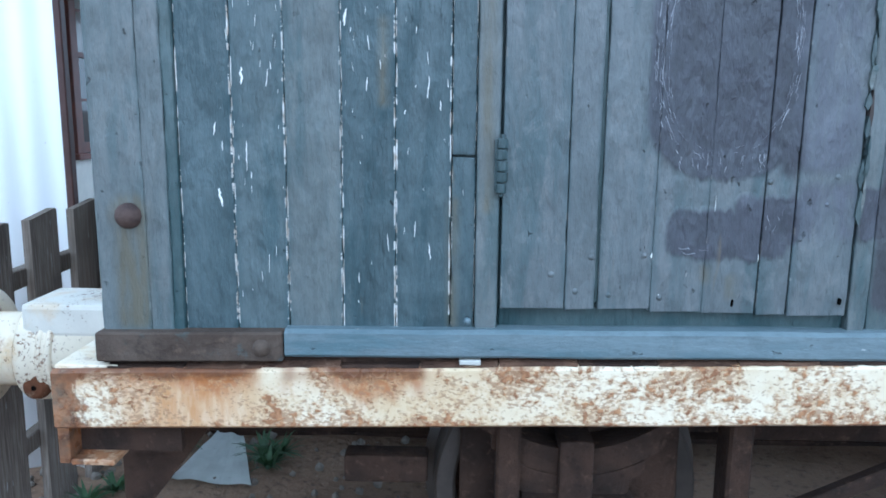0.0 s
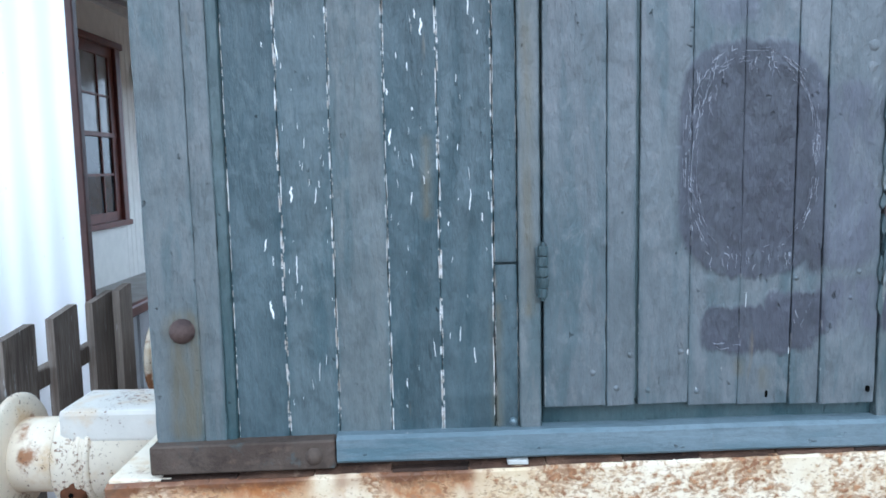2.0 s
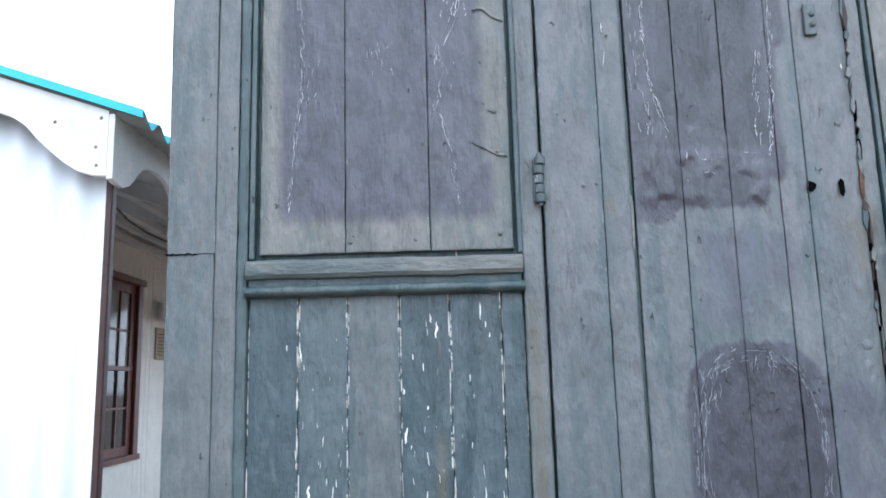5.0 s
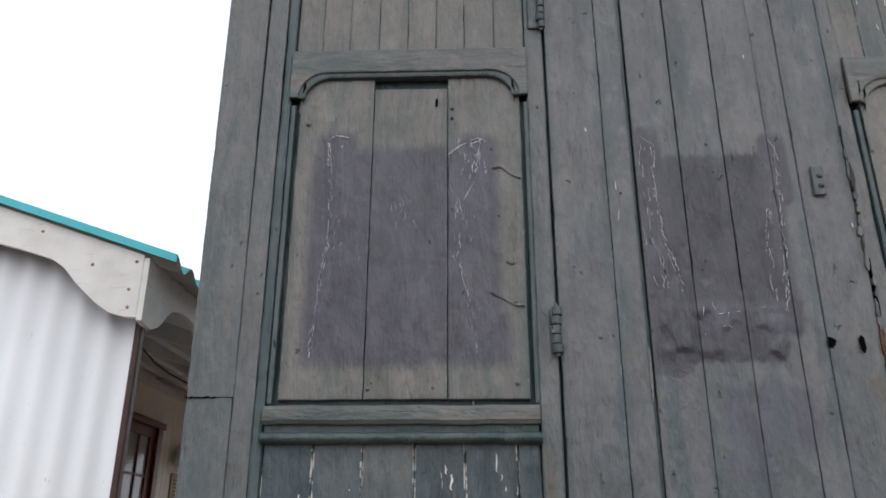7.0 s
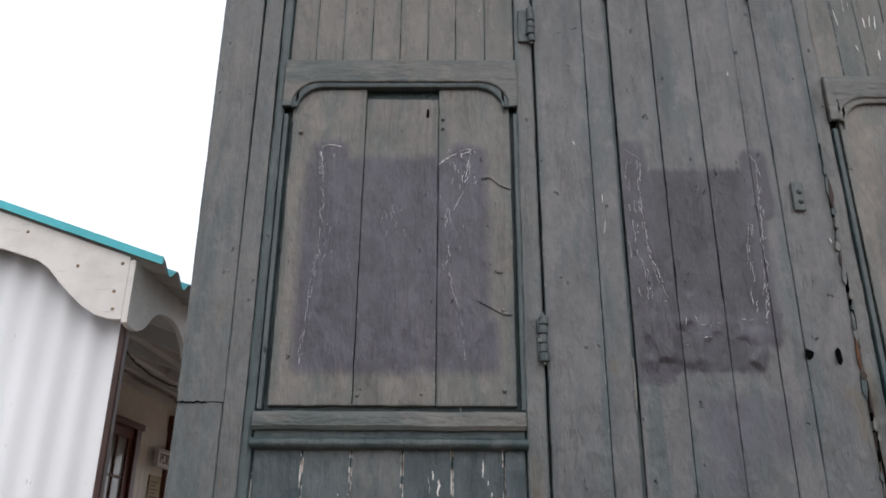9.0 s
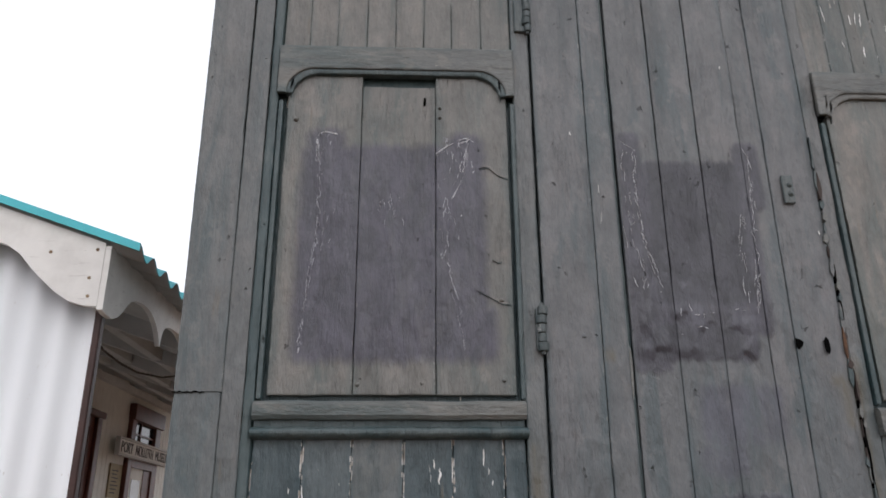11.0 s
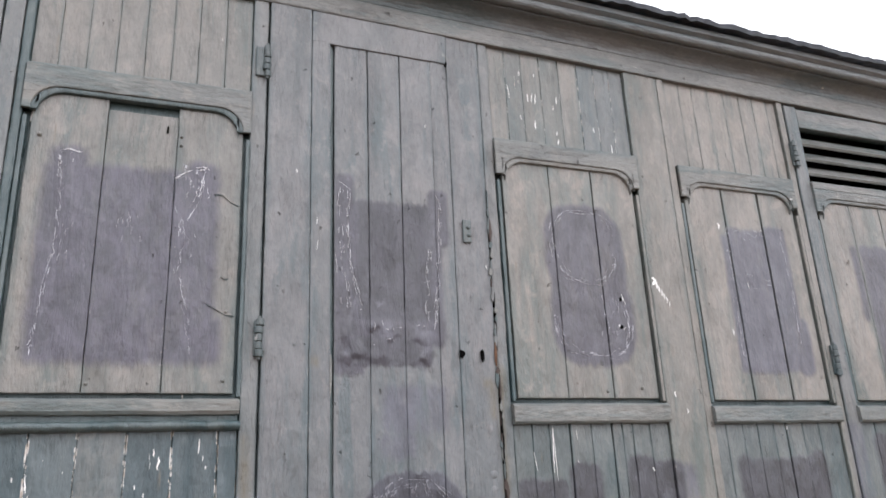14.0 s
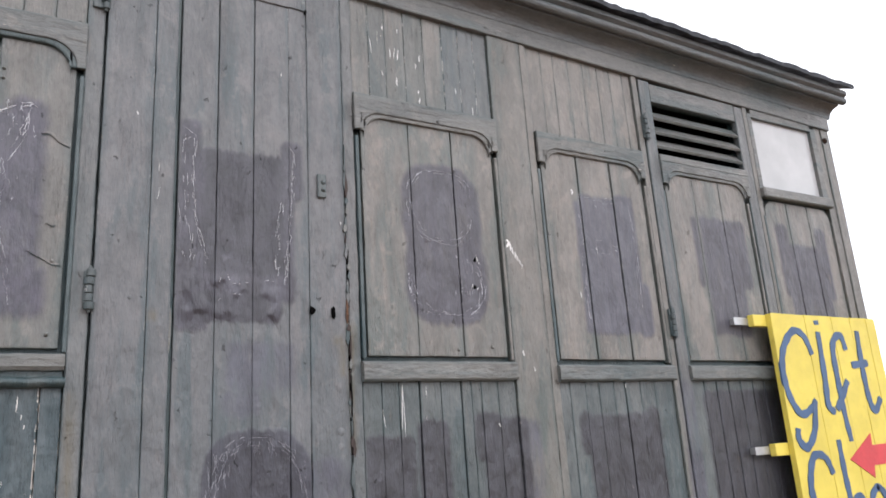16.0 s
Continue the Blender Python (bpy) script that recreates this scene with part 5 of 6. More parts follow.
for cx in (0.29, 2.3):
    for y in (1.68, 3.0):
        wheel(cx, y)
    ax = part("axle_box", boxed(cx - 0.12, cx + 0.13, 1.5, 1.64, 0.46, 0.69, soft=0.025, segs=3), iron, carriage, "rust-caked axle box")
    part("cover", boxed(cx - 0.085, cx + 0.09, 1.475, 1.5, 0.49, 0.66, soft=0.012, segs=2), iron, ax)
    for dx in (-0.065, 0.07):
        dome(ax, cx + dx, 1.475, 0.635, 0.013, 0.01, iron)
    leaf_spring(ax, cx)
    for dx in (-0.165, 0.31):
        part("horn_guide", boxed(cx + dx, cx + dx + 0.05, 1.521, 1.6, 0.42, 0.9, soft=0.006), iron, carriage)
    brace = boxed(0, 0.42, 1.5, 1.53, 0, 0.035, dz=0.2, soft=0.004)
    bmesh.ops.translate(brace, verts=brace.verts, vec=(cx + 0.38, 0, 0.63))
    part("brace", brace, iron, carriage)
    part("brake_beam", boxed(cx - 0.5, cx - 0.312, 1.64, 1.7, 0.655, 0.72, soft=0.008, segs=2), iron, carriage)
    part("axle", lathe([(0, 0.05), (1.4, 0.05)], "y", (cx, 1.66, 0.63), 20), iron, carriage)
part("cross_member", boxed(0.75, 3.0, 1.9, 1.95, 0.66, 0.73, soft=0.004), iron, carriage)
part("floor_beam", boxed(X0, X1, 1.471, FAR, 0.9, 0.985), dark_inside, carriage)


# ---- wiry scratches where old lettering was scraped off ----
bm = bmesh.new()
MID, BOARD = FACE - 0.0002, FACE + 0.0018
# oval on the first door
scratches(bm, ring_hatch(0.516, 1.592, 0.114, 0.18, 0, 360, 130, 0.05, 0.035, 51) + ring_hatch(0.512, 1.59, 0.118, 0.19, 110, 235, 110, 0.06, 0.06, 52)
          + ring_hatch(0.516, 1.592, 0.112, 0.182, 30, 150, 70, 0.04, 0.05, 53) + ring_hatch(0.516, 1.592, 0.114, 0.182, -50, 60, 60, 0.05, 0.03, 54), MID, 5, 1, 0.001, 0.0007, 0.0016)
scratches(bm, hatch(0.43, 0.61, 1.735, 1.77, 60, 0.028, 2) + hatch(0.405, 0.44, 1.66, 1.74, 24, 0.04, 3) + hatch(0.43, 0.6, 1.375, 1.4, 50, 0.02, 4)
          + hatch(0.385, 0.4, 1.45, 1.72, 24, 0.045, 15) + hatch(0.62, 0.635, 1.5, 1.72, 20, 0.03, 16), MID, 7, 1, 0.002, 0.0008)
scratches(bm, hatch(0.44, 0.5, 1.225, 1.245, 12, 0.03, 8, False) + hatch(0.6, 0.645, 1.26, 1.31, 9, 0.02, 9), MID, 9, 1, 0.002, 0.0008)
tagged(part("scraping", bm, scratch_white, door), kind="stuff")
bm = bmesh.new()
# the scraped letter above it
scratches(bm, [[(0.322, 2.58), (0.35, 2.56), (0.345, 2.47), (0.35, 2.38), (0.37, 2.28), (0.385, 2.22)], [(0.318, 2.56), (0.315, 2.44), (0.33, 2.33), (0.345, 2.21)]], MID, 11, 4, 0.006, 0.0006)
scratches(bm, [[(0.605, 2.57), (0.618, 2.55), (0.61, 2.43), (0.6, 2.3), (0.582, 2.17)], [(0.578, 2.4), (0.563, 2.31), (0.56, 2.19)]], MID, 12, 4, 0.005, 0.0006)
scratches(bm, hatch(0.4, 0.56, 2.1, 2.2, 9, 0.014, 13, False) + hatch(0.41, 0.5, 2.09, 2.2, 6, 0.02, 14), MID, 13, 1, 0.003, 0.0008)
tagged(part("scraping", bm, scratch_bright, door), kind="stuff")
bm = bmesh.new()
# blind window beside the corner
scratches(bm, [[(-0.374, 2.57), (-0.366, 2.48), (-0.368, 2.36), (-0.38, 2.24), (-0.395, 2.08)]], BOARD, 21, 6, 0.004, 0.0008)
scratches(bm, [[(-0.042, 2.58), (-0.045, 2.51), (-0.08, 2.43), (-0.088, 2.29), (-0.06, 2.19), (-0.045, 2.08)]], BOARD, 22, 4, 0.006, 0.0009)
scratches(bm, [[(-0.287, 2.54), (-0.284, 2.46)], [(-0.33, 2.51), (-0.295, 2.485)], [(-0.27, 2.47), (-0.22, 2.44)], [(-0.11, 2.54), (-0.05, 2.585)]]
          + hatch(-0.25, -0.17, 2.36, 2.42, 22, 0.03, 24) + hatch(-0.37, -0.33, 2.3, 2.45, 14, 0.03, 25) + hatch(-0.1, -0.06, 2.28, 2.5, 24, 0.03, 26), BOARD, 23, 1, 0.002, 0.0008)
scratches(bm, hatch(-0.09, -0.03, 2.5, 2.585, 40, 0.014, 27) + hatch(-0.385, -0.34, 2.55, 2.59, 16, 0.014, 28), BOARD, 29, 1, 0.002, 0.0016)
# the rings of an eight on the next window
scratches(bm, ring_hatch(1.085, 2.46, 0.11, 0.105, 10, 190, 80, 0.05, 0.06, 55) + ring_hatch(1.085, 2.44, 0.1, 0.105, 200, 340, 60, 0.05, 0.06, 56) + ring_hatch(1.088, 2.21, 0.122, 0.1, 170, 370, 130, 0.05, 0.06, 57)
          + hatch(1.1, 1.2, 2.12, 2.3, 30, 0.03, 34), BOARD, 31, 1, 0.002, 0.0009, 0.002)
# and on the third
scratches(bm, [[(1.645, 2.56), (1.635, 2.43), (1.63, 2.27), (1.632, 2.12)], [(1.87, 2.54), (1.875, 2.35), (1.87, 2.17)]], BOARD, 41, 4, 0.005, 0.0008)
scratches(bm, hatch(1.66, 1.86, 2.52, 2.56, 20, 0.03, 44, False) + hatch(1.66, 1.78, 2.35, 2.4, 20, 0.03, 42, False), BOARD, 43, 1, 0.002, 0.0008)
tagged(part("scraping", bm, scratch_pale, carriage), kind="stuff")
for n, line in enumerate(([(-0.012, 2.512), (0.008, 2.516), (0.03, 2.497), (0.05, 2.488)], [(-0.02, 2.222), (0.005, 2.21), (0.03, 2.196), (0.048, 2.194)], [(0.015, 2.292), (0.024, 2.288), (0.03, 2.291)])):
    part("paint_sag", ribbon(line, 0.0055, FACE + 0.0012, FACE + 0.012, 0.25), panel_paint, carriage)
    # dark teal copy of the line, set just below the sag
    part("gouge", ribbon([(x + 0.003, z - 0.0042) for x, z in line], 0.0022, FACE + 0.0022, FACE + 0.012, 0.3), groove_paint, carriage)
part("nail_hole", ribbon([(-0.135, 2.69), (-0.136, 2.67)], 0.005, FACE - 0.0005, FACE + 0.012, 0.6), hole_black, carriage)
# damaged timber beside the door's lock edge
part("splinter", ribbon([(0.2935, 2.1), (0.294, 2.06), (0.2925, 1.99)], 0.005, FACE - 0.0066, FACE + 0.004, 0.2), trim_paint, door)

# splintered edge of the door's lock side: torn slips of timber, old paint and rust in the open joint
rng = random.Random(17)
for n in range(44):
    z, l, w = 1.3 + 0.029 * n + rng.uniform(-0.012, 0.012), rng.uniform(0.012, 0.055), rng.uniform(0.002, 0.0065)
    x = 0.7615 + rng.uniform(-0.004, 0.005)
    shape = [(x - w, z), (x + rng.uniform(-0.001, 0.001), z - l * 0.35), (x + w, z + l * 0.2), (x + w * 0.6, z + l * 0.7), (x, z + l), (x - w * 0.7, z + l * 0.5)]
    part("splinter", plate(shape, FACE - 0.0035 - 0.003 * rng.random(), FACE + 0.012), rng.choice((groove_paint, hinge_paint, trim_paint, post_paint, dark_inside, lip_dark if 1.8 < z < 2.1 else hinge_paint)), door)
for z0, z1, x, w in ((1.76, 1.99, 0.762, 0.005), (2.16, 2.3, 0.764, 0.003), (2.42, 2.55, 0.7625, 0.0025)):
    part("open_joint", ribbon([(x + 0.0015 * (i % 2), z0 + (z1 - z0) * i / 6) for i in range(7)], w, FACE - 0.0042, FACE + 0.006, 0.3), hole_black, door)

# ---- the yellow sign on the carriage's side ----
sign = thing("gift_shop_sign", "yellow-painted plank sign with hand-lettered blue words and a red arrow", "sign")
SY = 1.355
cuts = (2.445, 2.645, 2.815, 2.94, 3.05, 3.115)
for a, b in zip(cuts, cuts[1:]):
    plank("sign_plank", a + 0.0008, b - 0.0008, 0.95, 2.155, SY, yellow, sign, depth=0.022, edge=0.0025, wave=0.0012, dz1=-0.001)
for z in (2.13, 1.66, 1.15):
    bt = part("batten", boxed(2.375, 3.1, SY + 0.023, SY + 0.05, z - 0.022, z + 0.022, soft=0.002), yellow, sign)
    part("strap", boxed(2.3, 2.4, SY + 0.051, SY + 0.054, z - 0.014, z + 0.014), zinc, bt, "galvanised strap")
    part("spacer", boxed(2.31, 2.33, SY + 0.054, FACE + 0.012, z - 0.012, z + 0.012), zinc, bt)
L0, L1 = SY - 0.003, SY + 0.004
STROKES = (
    [(2.65, 2.0), (2.62, 2.07), (2.56, 2.09), (2.49, 2.03), (2.46, 1.95), (2.47, 1.85), (2.52, 1.78), (2.59, 1.8), (2.62, 1.83)],
    [(2.61, 1.82), (2.58, 1.72), (2.52, 1.66), (2.48, 1.69), (2.485, 1.73)],
    [(2.71, 2.09), (2.7, 1.91), (2.69, 1.81), (2.725, 1.78)], [(2.712, 2.135), (2.713, 2.118)],
    [(2.87, 2.02), (2.85, 2.08), (2.79, 2.04), (2.78, 1.91), (2.78, 1.78), (2.79, 1.67)], [(2.74, 1.79), (2.77, 1.82), (2.84, 1.9)],
    [(2.97, 2.1), (2.96, 1.97), (2.96, 1.84), (2.985, 1.78), (3.04, 1.83)], [(2.89, 1.96), (3.0, 1.97)],
    [(2.64, 1.56), (2.61, 1.62), (2.55, 1.63), (2.51, 1.57), (2.5, 1.49), (2.55, 1.43), (2.6, 1.38), (2.56, 1.3), (2.49, 1.31)],
    [(2.71, 1.68), (2.71, 1.56), (2.715, 1.45), (2.72, 1.31)], [(2.72, 1.42), (2.76, 1.47), (2.8, 1.44), (2.8, 1.31)],
    [(2.9, 1.5), (2.85, 1.46), (2.85, 1.36), (2.9, 1.31), (2.94, 1.38), (2.93, 1.47), (2.89, 1.5)],
    [(2.99, 1.5), (2.99, 1.32), (2.99, 1.16)], [(2.99, 1.47), (3.05, 1.5), (3.08, 1.42), (3.05, 1.34), (2.99, 1.34)],
)
for n, s in enumerate(STROKES):
    part("letter_stroke", ribbon(s, 0.03, L0 - 0.0007 * (n % 3), L1), blue_letter, sign)
part("arrow", plate([(2.76, 1.605), (2.92, 1.695), (2.915, 1.65), (3.1, 1.655), (3.095, 1.58), (2.905, 1.575), (2.895, 1.53)], L0, L1), red_arrow, sign, "red arrow")

# ---- ground ----
GROUND = 0.15
bm = bmesh.new()
rng = random.Random(8)
near = [(-6 + 0.2 * i) for i in range(71)]
ys = [(-3 + 0.2 * j) for j in range(61)]
vs = {}
for i, x in enumerate(near):
    for j, y in enumerate(ys):
        lump = 0.03 * noise.noise((x * 1.3, y * 1.3, 0)) + 0.012 * noise.noise((x * 6, y * 6, 3))
        rim = i in (0, 70) or j in (0, 60)
        vs[i, j] = bm.verts.new((x, y, GROUND + (0 if rim else lump)))
for i in range(70):
    for j in range(60):
        bm.faces.new((vs[i, j], vs[i + 1, j], vs[i + 1, j + 1], vs[i, j + 1]))
far = 900
corners = [bm.verts.new(p) for p in ((-far, -far, GROUND), (far, -far, GROUND), (far, far, GROUND), (-far, far, GROUND))]
sides = ([vs[i, 0] for i in range(71)], [vs[70, j] for j in range(61)], [vs[i, 60] for i in range(70, -1, -1)], [vs[0, j] for j in range(60, -1, -1)])
for n, side in enumerate(sides):
    bm.faces.new([corners[(n + 1) % 4], *side[::-1], corners[n]])
bmesh.ops.recalc_face_normals(bm, faces=bm.faces)
tagged(part("ground", bm, earth_mat), "sandy red-brown trodden earth", "ground", kind="structure")

rails = thing("railway_track", "rusty rails half sunk in the earth under the carriage", "rail track")
for y in (1.75, 3.06):
    part("rail", sweep([(y - 0.05, 0.15), (y - 0.05, 0.17), (y - 0.01, 0.185), (y - 0.01, 0.26), (y - 0.03, 0.275), (y - 0.03, 0.31), (y + 0.03, 0.31), (y + 0.03, 0.275),
                        (y + 0.01, 0.26), (y + 0.01, 0.185), (y + 0.05, 0.17), (y + 0.05, 0.15)], -1.0, 4.5), iron, rails)
# crumpled plastic sheet, weeds and stones under the carriage's end
bm = bmesh.new()
g = {}
for i in range(9):
    for j in range(7):
        x, y = i / 8, j / 6
        g[i, j] = bm.verts.new((-0.985 + 0.31 * x + 0.06 * y - 0.19 * x * y, 2.57 - 0.05 * x + 0.37 * y + 0.02 * noise.noise((x * 3, y * 3, 7)), GROUND + 0.03 + 0.02 * y + 0.01 * noise.noise((x * 3.5, y * 3.5, 1.5))))
for i in range(8):
    for j in range(6):
        bm.faces.new((g[i, j], g[i + 1, j], g[i + 1, j + 1], g[i, j + 1]))
bmesh.ops.solidify(bm, geom=list(bm.faces), thickness=0.012)
tagged(part("plastic_sheet", bm, sacking), "crumpled pale grey plastic sheet lying on the earth", "plastic sheet")


def weed(x, y, seed, size):
    """A low weed: thin arching blades from one root."""
    rng = random.Random(seed)
    bm = bmesh.new()
    for n in range(46):
        a, h, w = rng.uniform(0, 6.28), size * rng.uniform(0.5, 1.1), rng.uniform(0.006, 0.012)
        lean = rng.uniform(0.4, 1.3)
        prev = None
        side = Vector((-math.sin(a), math.cos(a), 0)) * w
        for s in range(5):
            f = s / 4
            c = Vector((x + math.cos(a) * h * lean * f, y + math.sin(a) * h * lean * f, GROUND + h * (f - 0.55 * lean * f * f) + 0.01))
            pair = (bm.verts.new(c - side * (1 - 0.9 * f)), bm.verts.new(c + side * (1 - 0.9 * f)))
            if prev:
                bm.faces.new((prev[0], prev[1], pair[1], pair[0]))
            prev = pair
    tagged(part("weed", bm, leaf), "low green weed with thin arching blades in the earth", "weed", "weeds on the ground")


for n, (x, y, s) in enumerate(((-0.7, 2.78, 0.13), (-0.66, 2.7, 0.1), (-0.64, 2.8, 0.12), (-1.1, 2.95, 0.14), (-1.04, 2.86, 0.1), (-1.0, 3.1, 0.12), (-1.15, 2.5, 0.08), (-1.2, 2.4, 0.1))):
    weed(x, y, n, s)
bm = bmesh.new()
rng = random.Random(21)
for n in range(260):
    x, y, r = rng.uniform(-1.5, 0.8), rng.uniform(2.1, 3.6), rng.uniform(0.006, 0.022)
    res = bmesh.ops.create_icosphere(bm, subdivisions=1, radius=r)
    for v in res["verts"]:
        v.co = Vector((x, y, GROUND + 0.012)) + v.co * rng.uniform(0.7, 1.2)
tagged(part("gravel", bm, stone_mat), "loose small stones scattered on the earth", "gravel", kind="stuff")

# ---- picket fence ----
fence = thing("picket_fence", "weathered grey picket fence with slanted tops", "fence")
FX = -1.28


def picket(y0, y1, top, material, x=FX, lean=0.0, slant=-0.02):
    z0 = GROUND - 0.05
    bm = plate([(y0, z0), (y1, z0), (y1 + lean, top + slant), (y1 + lean - 0.012, top + slant + 0.004), (y0 + lean + 0.006, top)], x - 0.027, x, "x", 0.003)
    part("picket", bm, material, fence)


picket(1.88, 1.98, 1.115, picket_red, lean=0.005, slant=0.008)
picket(2.045, 2.222, 1.132, picket_wood, lean=0.01, slant=0.012)
picket(2.335, 2.502, 1.138, picket_wood, slant=0.016)
picket(2.605, 2.79, 1.14, picket_wood, slant=0.014)
picket(2.735, 2.85, 1.16, picket_wood, x=FX + 0.04, slant=0.01)
for y in (1.0, 1.25, 1.5, 1.7):
    picket(y, y + 0.14, 1.12, picket_wood)
for z in (0.4, 0.93):
    part("fence_rail", boxed(FX - 0.062, FX - 0.022, 0.9, 3.04, z, z + 0.06, soft=0.004), picket_wood, fence)

# ---- the museum's veranda ----
museum = thing("museum_veranda", "white corrugated-iron building with a turquoise veranda roof and scalloped boards", "building")
WX = -3.65


def corrugated(u0, u1, pitch, high, place, thick=0.004, per=8):
    """A corrugated sheet: place(u, wave, end) gives a corner for end 0 and 1."""
    bm = bmesh.new()
    n = int((u1 - u0) / pitch * per)
    prev = None
    for i in range(n + 1):
        u = u0 + (u1 - u0) * i / n
        w = high * math.cos(2 * math.pi * (u - u0) / pitch)
        now = [bm.verts.new(place(u, w + t, e)) for t in (0, -thick) for e in (0, 1)]
        if prev:
            bm.faces.new((prev[0], prev[1], now[1], now[0]))
            bm.faces.new((prev[2], now[2], now[3], prev[3]))
            bm.faces.new((prev[0], now[0], now[2], prev[2]))
            bm.faces.new((prev[1], prev[3], now[3], now[1]))
        prev = now
    bmesh.ops.recalc_face_normals(bm, faces=bm.faces)
    return bm


def roof_z(x):
    return 2.7235 - 0.349 * (x + 1.167)


part("end_sheet", corrugated(-3.911, -1.335, 0.112, 0.0095, lambda u, w, e: (u, 2.69 - w, GROUND if e == 0 else roof_z(u) - 0.08)), sheet_wall, museum, "white-painted corrugated iron", smooth=True)
part("corner_post", boxed(-1.335, -1.308, 2.676, 2.712, GROUND, 2.52, soft=0.004), post_brown, museum, "red-brown corner post")
part("roof", corrugated(2.58, 12.02, 0.16, 0.0235, lambda u, w, e: ((-1.167 if e == 0 else -4.4), u, roof_z(-1.167 if e == 0 else -4.4) + w), thick=0.002), sheet_roof, museum, "turquoise corrugated roof sheet", smooth=True)
part("roof_lining", corrugated(2.58, 12.02, 0.16, 0.0235, lambda u, w, e: ((-1.17 if e == 0 else -4.4), u, roof_z(-1.17 if e == 0 else -4.4) + w - 0.003), thick=0.002), soffit_white, museum, "dull white underside of the roof sheet", smooth=True)
verge = plate([(-1.167, roof_z(-1.167) + 0.0255), (-4.4, roof_z(-4.4) + 0.0255), (-4.4, roof_z(-4.4) - 0.006), (-1.167, roof_z(-1.167) - 0.006)], 2.573, 2.5795)
part("verge_strip", verge, sheet_roof, museum)
# barge board with an ogee foot
top = [(-1.303, roof_z(-1.303) - 0.014), (-3.2, roof_z(-3.2) - 0.014)]
foot = [(-1.303, 2.512), (-1.35, 2.514), (-1.41, 2.532), (-1.463, 2.566), (-1.515, 2.612), (-1.56, 2.655), (-1.61, 2.71), (-1.66, 2.745), (-1.71, 2.762), (-1.8, 2.79), (-1.95, 2.83),
        (-2.05, 2.82), (-2.12, 2.78), (-2.2, 2.79), (-2.3, 2.87), (-2.4, 2.95), (-2.6, 3.01), (-3.2, 3.2)]
part("barge_board", plate(top[:1] + foot + top[1:], 2.6, 2.625), gable_white, museum, "white scalloped barge board")
for x, z in ((-1.33, 2.73), (-1.345, 2.62), (-1.34, 2.55), (-1.5, 2.72), (-1.72, 2.86), (-2.0, 2.95), (-2.3, 3.02)):
    dome(museum, x, 2.6, z, 0.007, 0.002, lip_iron, "nail_head")
# scalloped fascia along the eaves
wave = [(2.601, 2.5), (2.64, 2.492), (2.7, 2.491), (2.75, 2.51), (2.79, 2.538), (2.83, 2.578), (2.87, 2.606), (2.915, 2.624), (2.98, 2.635), (3.055, 2.637), (3.11, 2.63), (3.155, 2.616), (3.2, 2.593), (3.235, 2.565), (3.26, 2.53), (3.27, 2.518)]
y = 3.275
while y < 11.5:
    wave += [(y, 2.518), (y + 0.006, 2.555), (y + 0.02, 2.59), (y + 0.05, 2.615), (y + 0.1, 2.63), (y + 0.18, 2.637), (y + 0.25, 2.634), (y + 0.31, 2.618), (y + 0.355, 2.595), (y + 0.39, 2.565), (y + 0.415, 2.53), (y + 0.423, 2.518)]
    y += 0.43
part("fascia", plate([(2.601, 2.745), *wave, (y, 2.745)], -1.302, -1.28, "x"), gable_white, museum, "white scalloped fascia board")
for n in range(8):
    yy = 2.95 + 1.1 * n
    raf = boxed(-3.66, -1.3, yy, yy + 0.05, 0, 0.1)
    for v in raf.verts:
        v.co.z += roof_z(v.co.x) - 0.14
    part("rafter", raf, soffit_white, museum)
part("soffit", plate([(-3.7, roof_z(-3.7) - 0.03), (-1.295, roof_z(-1.295) - 0.03), (-1.295, roof_z(-1.295) - 0.042), (-3.7, roof_z(-3.7) - 0.042)], 2.7, 12.0), soffit_white, museum)
for xx in (-1.9, -2.5, -3.1):
    part("purlin", boxed(xx - 0.03, xx + 0.03, 2.72, 12.0, roof_z(xx) - 0.13, roof_z(xx) - 0.04), soffit_white, museum)
part("wall_plate", boxed(WX + 0.001, WX + 0.07, 2.72, 12.0, 3.36, 3.44), soffit_white, museum)
part("wall", boxed(WX - 0.15, WX, 2.72, 12.0, 0.2, 3.6), white_board, museum, "white-painted boarded wall")
for n in range(40):
    yy = 7.0 + 0.125 * n
    if not (7.2 < yy < 8.75 or 9.2 < yy < 10.88):
        part("cover_batten", boxed(WX, WX + 0.0025, yy, yy + 0.006, 0.39, 3.3), white_board, museum)
part("veranda_floor", boxed(WX, -1.31, 2.73, 12.0, 0.1, 0.38), deck_mat, museum, "grey cement veranda floor")
balustrade = part("handrail", boxed(-1.325, -1.285, 2.73, 11.9, 1.015, 1.06, soft=0.006), brown_paint, museum, "red-brown handrail")
for n in range(72):
    part("baluster", boxed(-1.315, -1.295, 2.8 + 0.125 * n, 2.895 + 0.125 * n, 0.3, 1.015), slat_grey, balustrade)
for yy in (5.6, 8.4, 11.2):
    part("veranda_post", boxed(-1.35, -1.3, yy, yy + 0.05, 0.38, 2.6), brown_paint, museum)

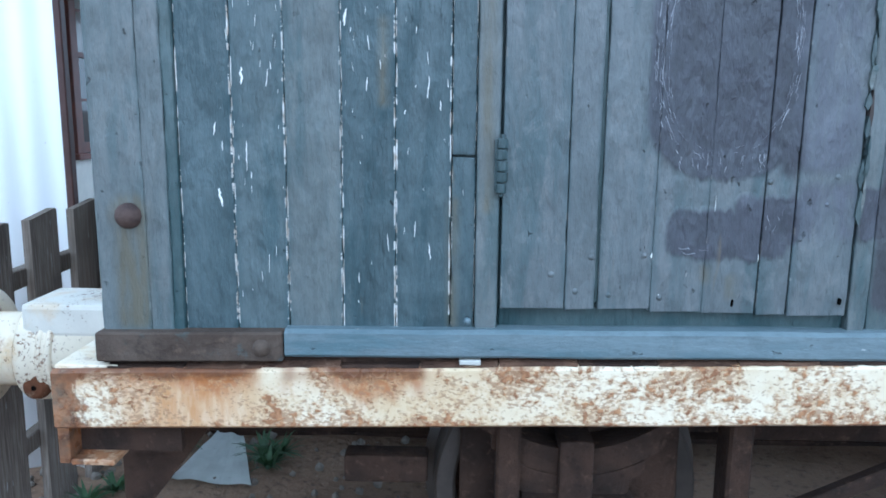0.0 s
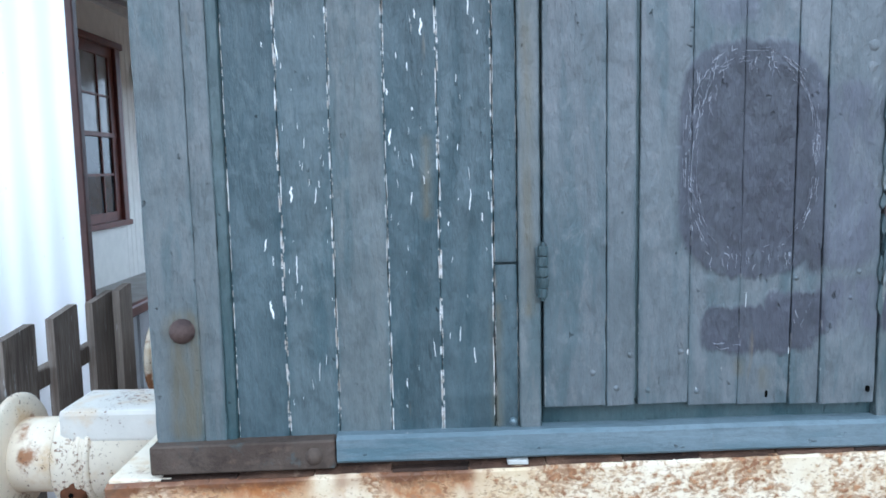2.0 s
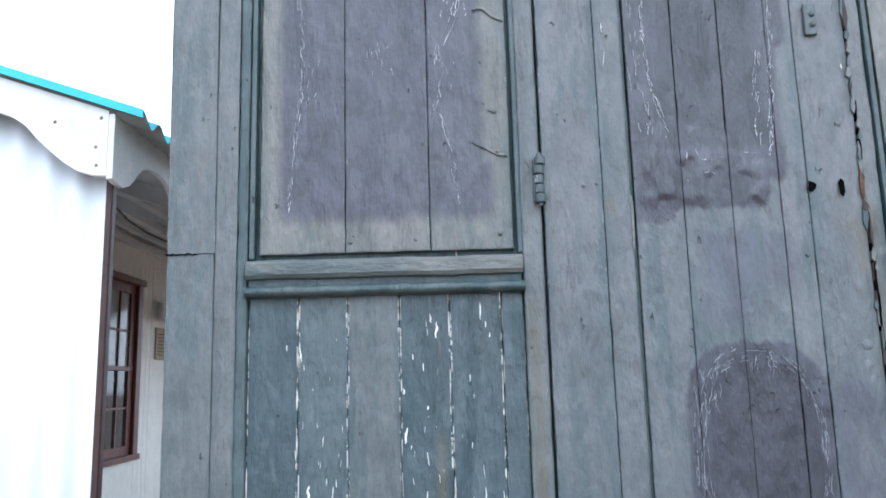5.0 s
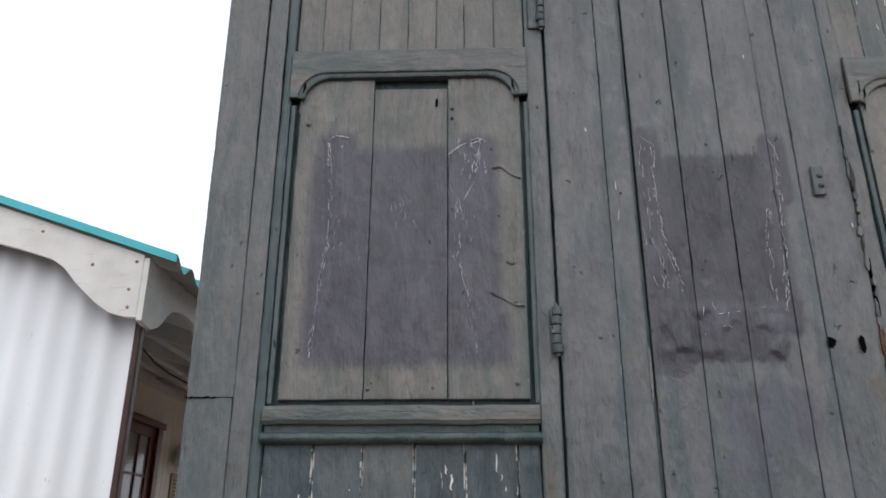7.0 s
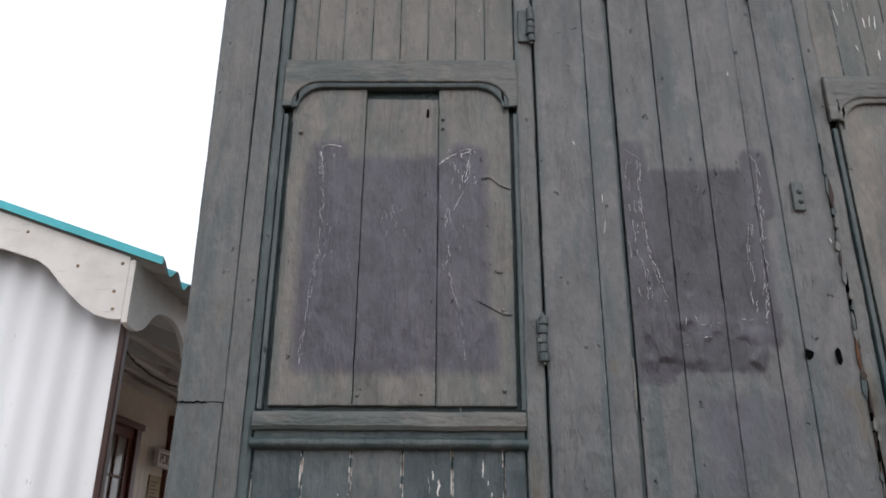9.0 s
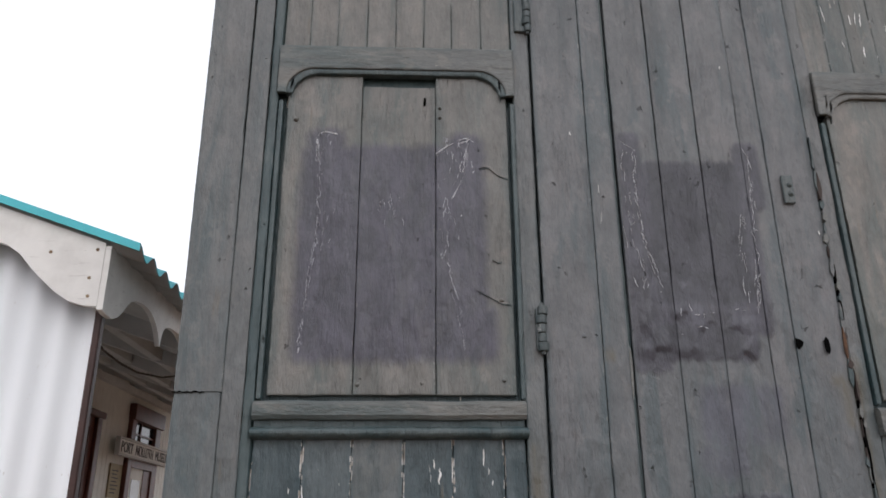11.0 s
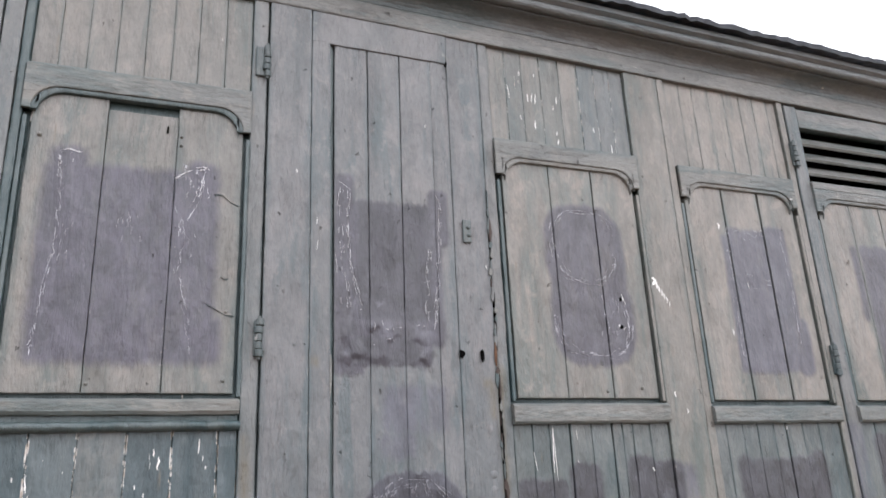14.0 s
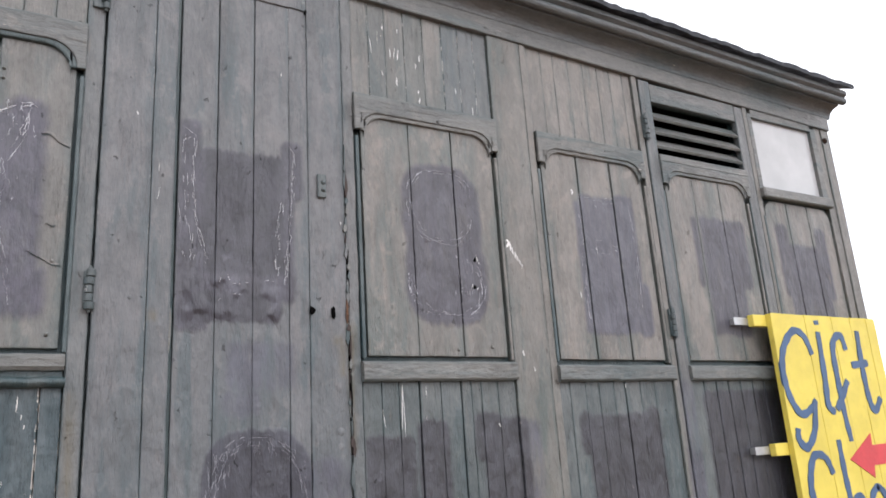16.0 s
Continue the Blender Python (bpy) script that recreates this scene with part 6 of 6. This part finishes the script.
# sash window in the veranda wall
sash = part("window", boxed(WX, WX + 0.075, 8.56, 8.68, 1.03, 2.97, soft=0.006), brown_paint, museum, "red-brown sash window")
part("frame", boxed(WX, WX + 0.075, 7.25, 7.37, 1.03, 2.97, soft=0.006), brown_paint, sash)
part("head", boxed(WX, WX + 0.095, 7.22, 8.72, 2.93, 3.0, soft=0.006), brown_paint, sash)
part("sill", boxed(WX, WX + 0.1, 7.22, 8.7, 1.0, 1.06, soft=0.006), brown_paint, sash)
for a, b, z0, z1, d in ((7.37, 8.56, 2.82, 2.93, 0.035), (7.37, 8.56, 1.965, 2.015, 0.042), (7.37, 8.56, 1.06, 1.16, 0.03), (8.44, 8.56, 1.16, 2.82, 0.035), (7.37, 7.46, 1.16, 2.82, 0.035)):
    part("sash_rail", boxed(WX + 0.004, WX + d, a + 0.001, b - 0.001, z0, z1, soft=0.003), brown_paint, sash)
for yy in (7.78, 8.18):
    part("glazing_bar", boxed(WX + 0.004, WX + 0.03, yy - 0.012, yy + 0.012, 1.16, 2.82), brown_paint, sash)
for zz in (1.565, 2.405):
    part("glazing_bar", boxed(WX + 0.004, WX + 0.028, 7.46, 8.44, zz - 0.012, zz + 0.012), brown_paint, sash)
part("pane", boxed(WX + 0.001, WX + 0.012, 7.38, 8.55, 1.1, 2.0), dark_pane, sash, "dark window panes")
part("pane", boxed(WX + 0.0015, WX + 0.0125, 7.38, 8.55, 2.0, 2.9), curtain_pane, sash, "panes with a pale curtain behind them")

# door with a transom light, and the name board over it
entry = part("door", boxed(WX, WX + 0.06, 9.68, 9.83, 0.38, 3.22, soft=0.006), brown_paint, museum, "red-brown framed entrance with a transom light")
part("frame", boxed(WX, WX + 0.06, 10.62, 10.82, 0.38, 3.22, soft=0.006), brown_paint, entry)
part("head", boxed(WX, WX + 0.09, 9.66, 10.86, 3.06, 3.26, soft=0.006), brown_paint, entry)
part("transom", boxed(WX, WX + 0.06, 9.831, 10.619, 2.5, 2.62), brown_paint, entry)
part("pane", boxed(WX + 0.001, WX + 0.012, 9.83, 10.62, 2.62, 3.06), dark_pane, entry)
part("glazing_bar", boxed(WX + 0.012, WX + 0.03, 10.09, 10.12, 2.62, 3.06), brown_paint, entry)
part("glazing_bar", boxed(WX + 0.012, WX + 0.029, 9.83, 10.62, 2.9, 2.92), brown_paint, entry)
leaf_door = part("door_leaf", boxed(WX + 0.001, WX + 0.03, 9.832, 10.36, 0.38, 2.498), white_board, entry, "white half-glazed door leaf")
for z0, z1 in ((1.05, 1.68), (1.76, 2.36)):
    part("pane", boxed(WX + 0.028, WX + 0.034, 9.95, 10.27, z0, z1), sky_white_pane, leaf_door)
part("second_leaf", boxed(WX + 0.001, WX + 0.04, 10.361, 10.618, 0.38, 2.498, soft=0.004), brown_paint, entry)

board = thing("name_board", "white framed name board with dark capital letters on the veranda wall", "sign")
part("board", boxed(WX + 0.07, WX + 0.1, 9.17, 11.3, 2.61, 2.78), white_board, board)
for z in (2.59, 2.78):
    part("frame", boxed(WX + 0.07, WX + 0.125, 9.15, 11.32, z, z + 0.022), soffit_white, board)
for yy in (9.15, 11.298):
    part("frame", boxed(WX + 0.07, WX + 0.125, yy, yy + 0.022, 2.6121, 2.7799), soffit_white, board)
for word, y0, w in (("PORT", 9.28, 0.4), ("NOLLOTH", 9.79, 0.66), ("MUSEUM", 10.56, 0.56)):
    cu = bpy.data.curves.new("word", "FONT")
    cu.body, cu.size, cu.extrude, cu.resolution_u = word, 0.17, 0.003, 3
    tmp = new("word", cu)
    bpy.context.view_layer.update()
    me = bpy.data.meshes.new_from_object(tmp.evaluated_get(bpy.context.evaluated_depsgraph_get()))
    bpy.data.objects.remove(tmp)
    xs = [v.co.x for v in me.vertices]
    sc = w / (max(xs) - min(xs))
    for v in me.vertices:
        v.co = Vector((WX + 0.102 + v.co.z, y0 + (v.co.x - min(xs)) * sc, 2.638 + v.co.y * 1.05))
    me.materials.append(letter_dark)
    ob = new("word", me)
    ob.parent = board
notice = thing("notice_board", "buff notice board with lines of small writing on the veranda wall", "notice")
part("board", boxed(WX + 0.003, WX + 0.02, 9.25, 9.63, 2.12, 2.505), paper_brown, notice)
for n in range(7):
    part("writing", boxed(WX + 0.02, WX + 0.023, 9.31, 9.46 + 0.02 * (n * 7 % 5), 2.17 + 0.042 * n, 2.182 + 0.042 * n), letter_dark, notice)

# rope slung under the veranda roof
bm = bmesh.new()
sag = [(3.7, 2.87), (4.22, 2.76), (4.48, 2.743), (4.79, 2.747), (5.3, 2.81), (5.9, 2.95)]
line = []
for (ay, az), (by, bz) in zip(sag, sag[1:]):
    line += [(ay + (by - ay) * i / 24, az + (bz - az) * i / 24) for i in range(24)]
for strand in (0, math.pi):
    prev = None
    for i, (yy, zz) in enumerate(line):
        a = i * 0.75 + strand
        c = Vector((-1.9 + 0.0035 * math.cos(a), yy, zz - 0.05 + 0.0035 * math.sin(a)))
        loop = [bm.verts.new(c + Vector((0.0045 * math.cos(q), 0, 0.0045 * math.sin(q)))) for q in (0, 1.05, 2.09, 3.14, 4.19, 5.24)]
        if prev:
            for q in range(6):
                bm.faces.new((prev[q], prev[(q + 1) % 6], loop[(q + 1) % 6], loop[q]))
        prev = loop
bmesh.ops.recalc_face_normals(bm, faces=bm.faces)
tagged(part("rope", bm, rope_mat, smooth=True), "dark twisted rope slung under the veranda roof", "rope")
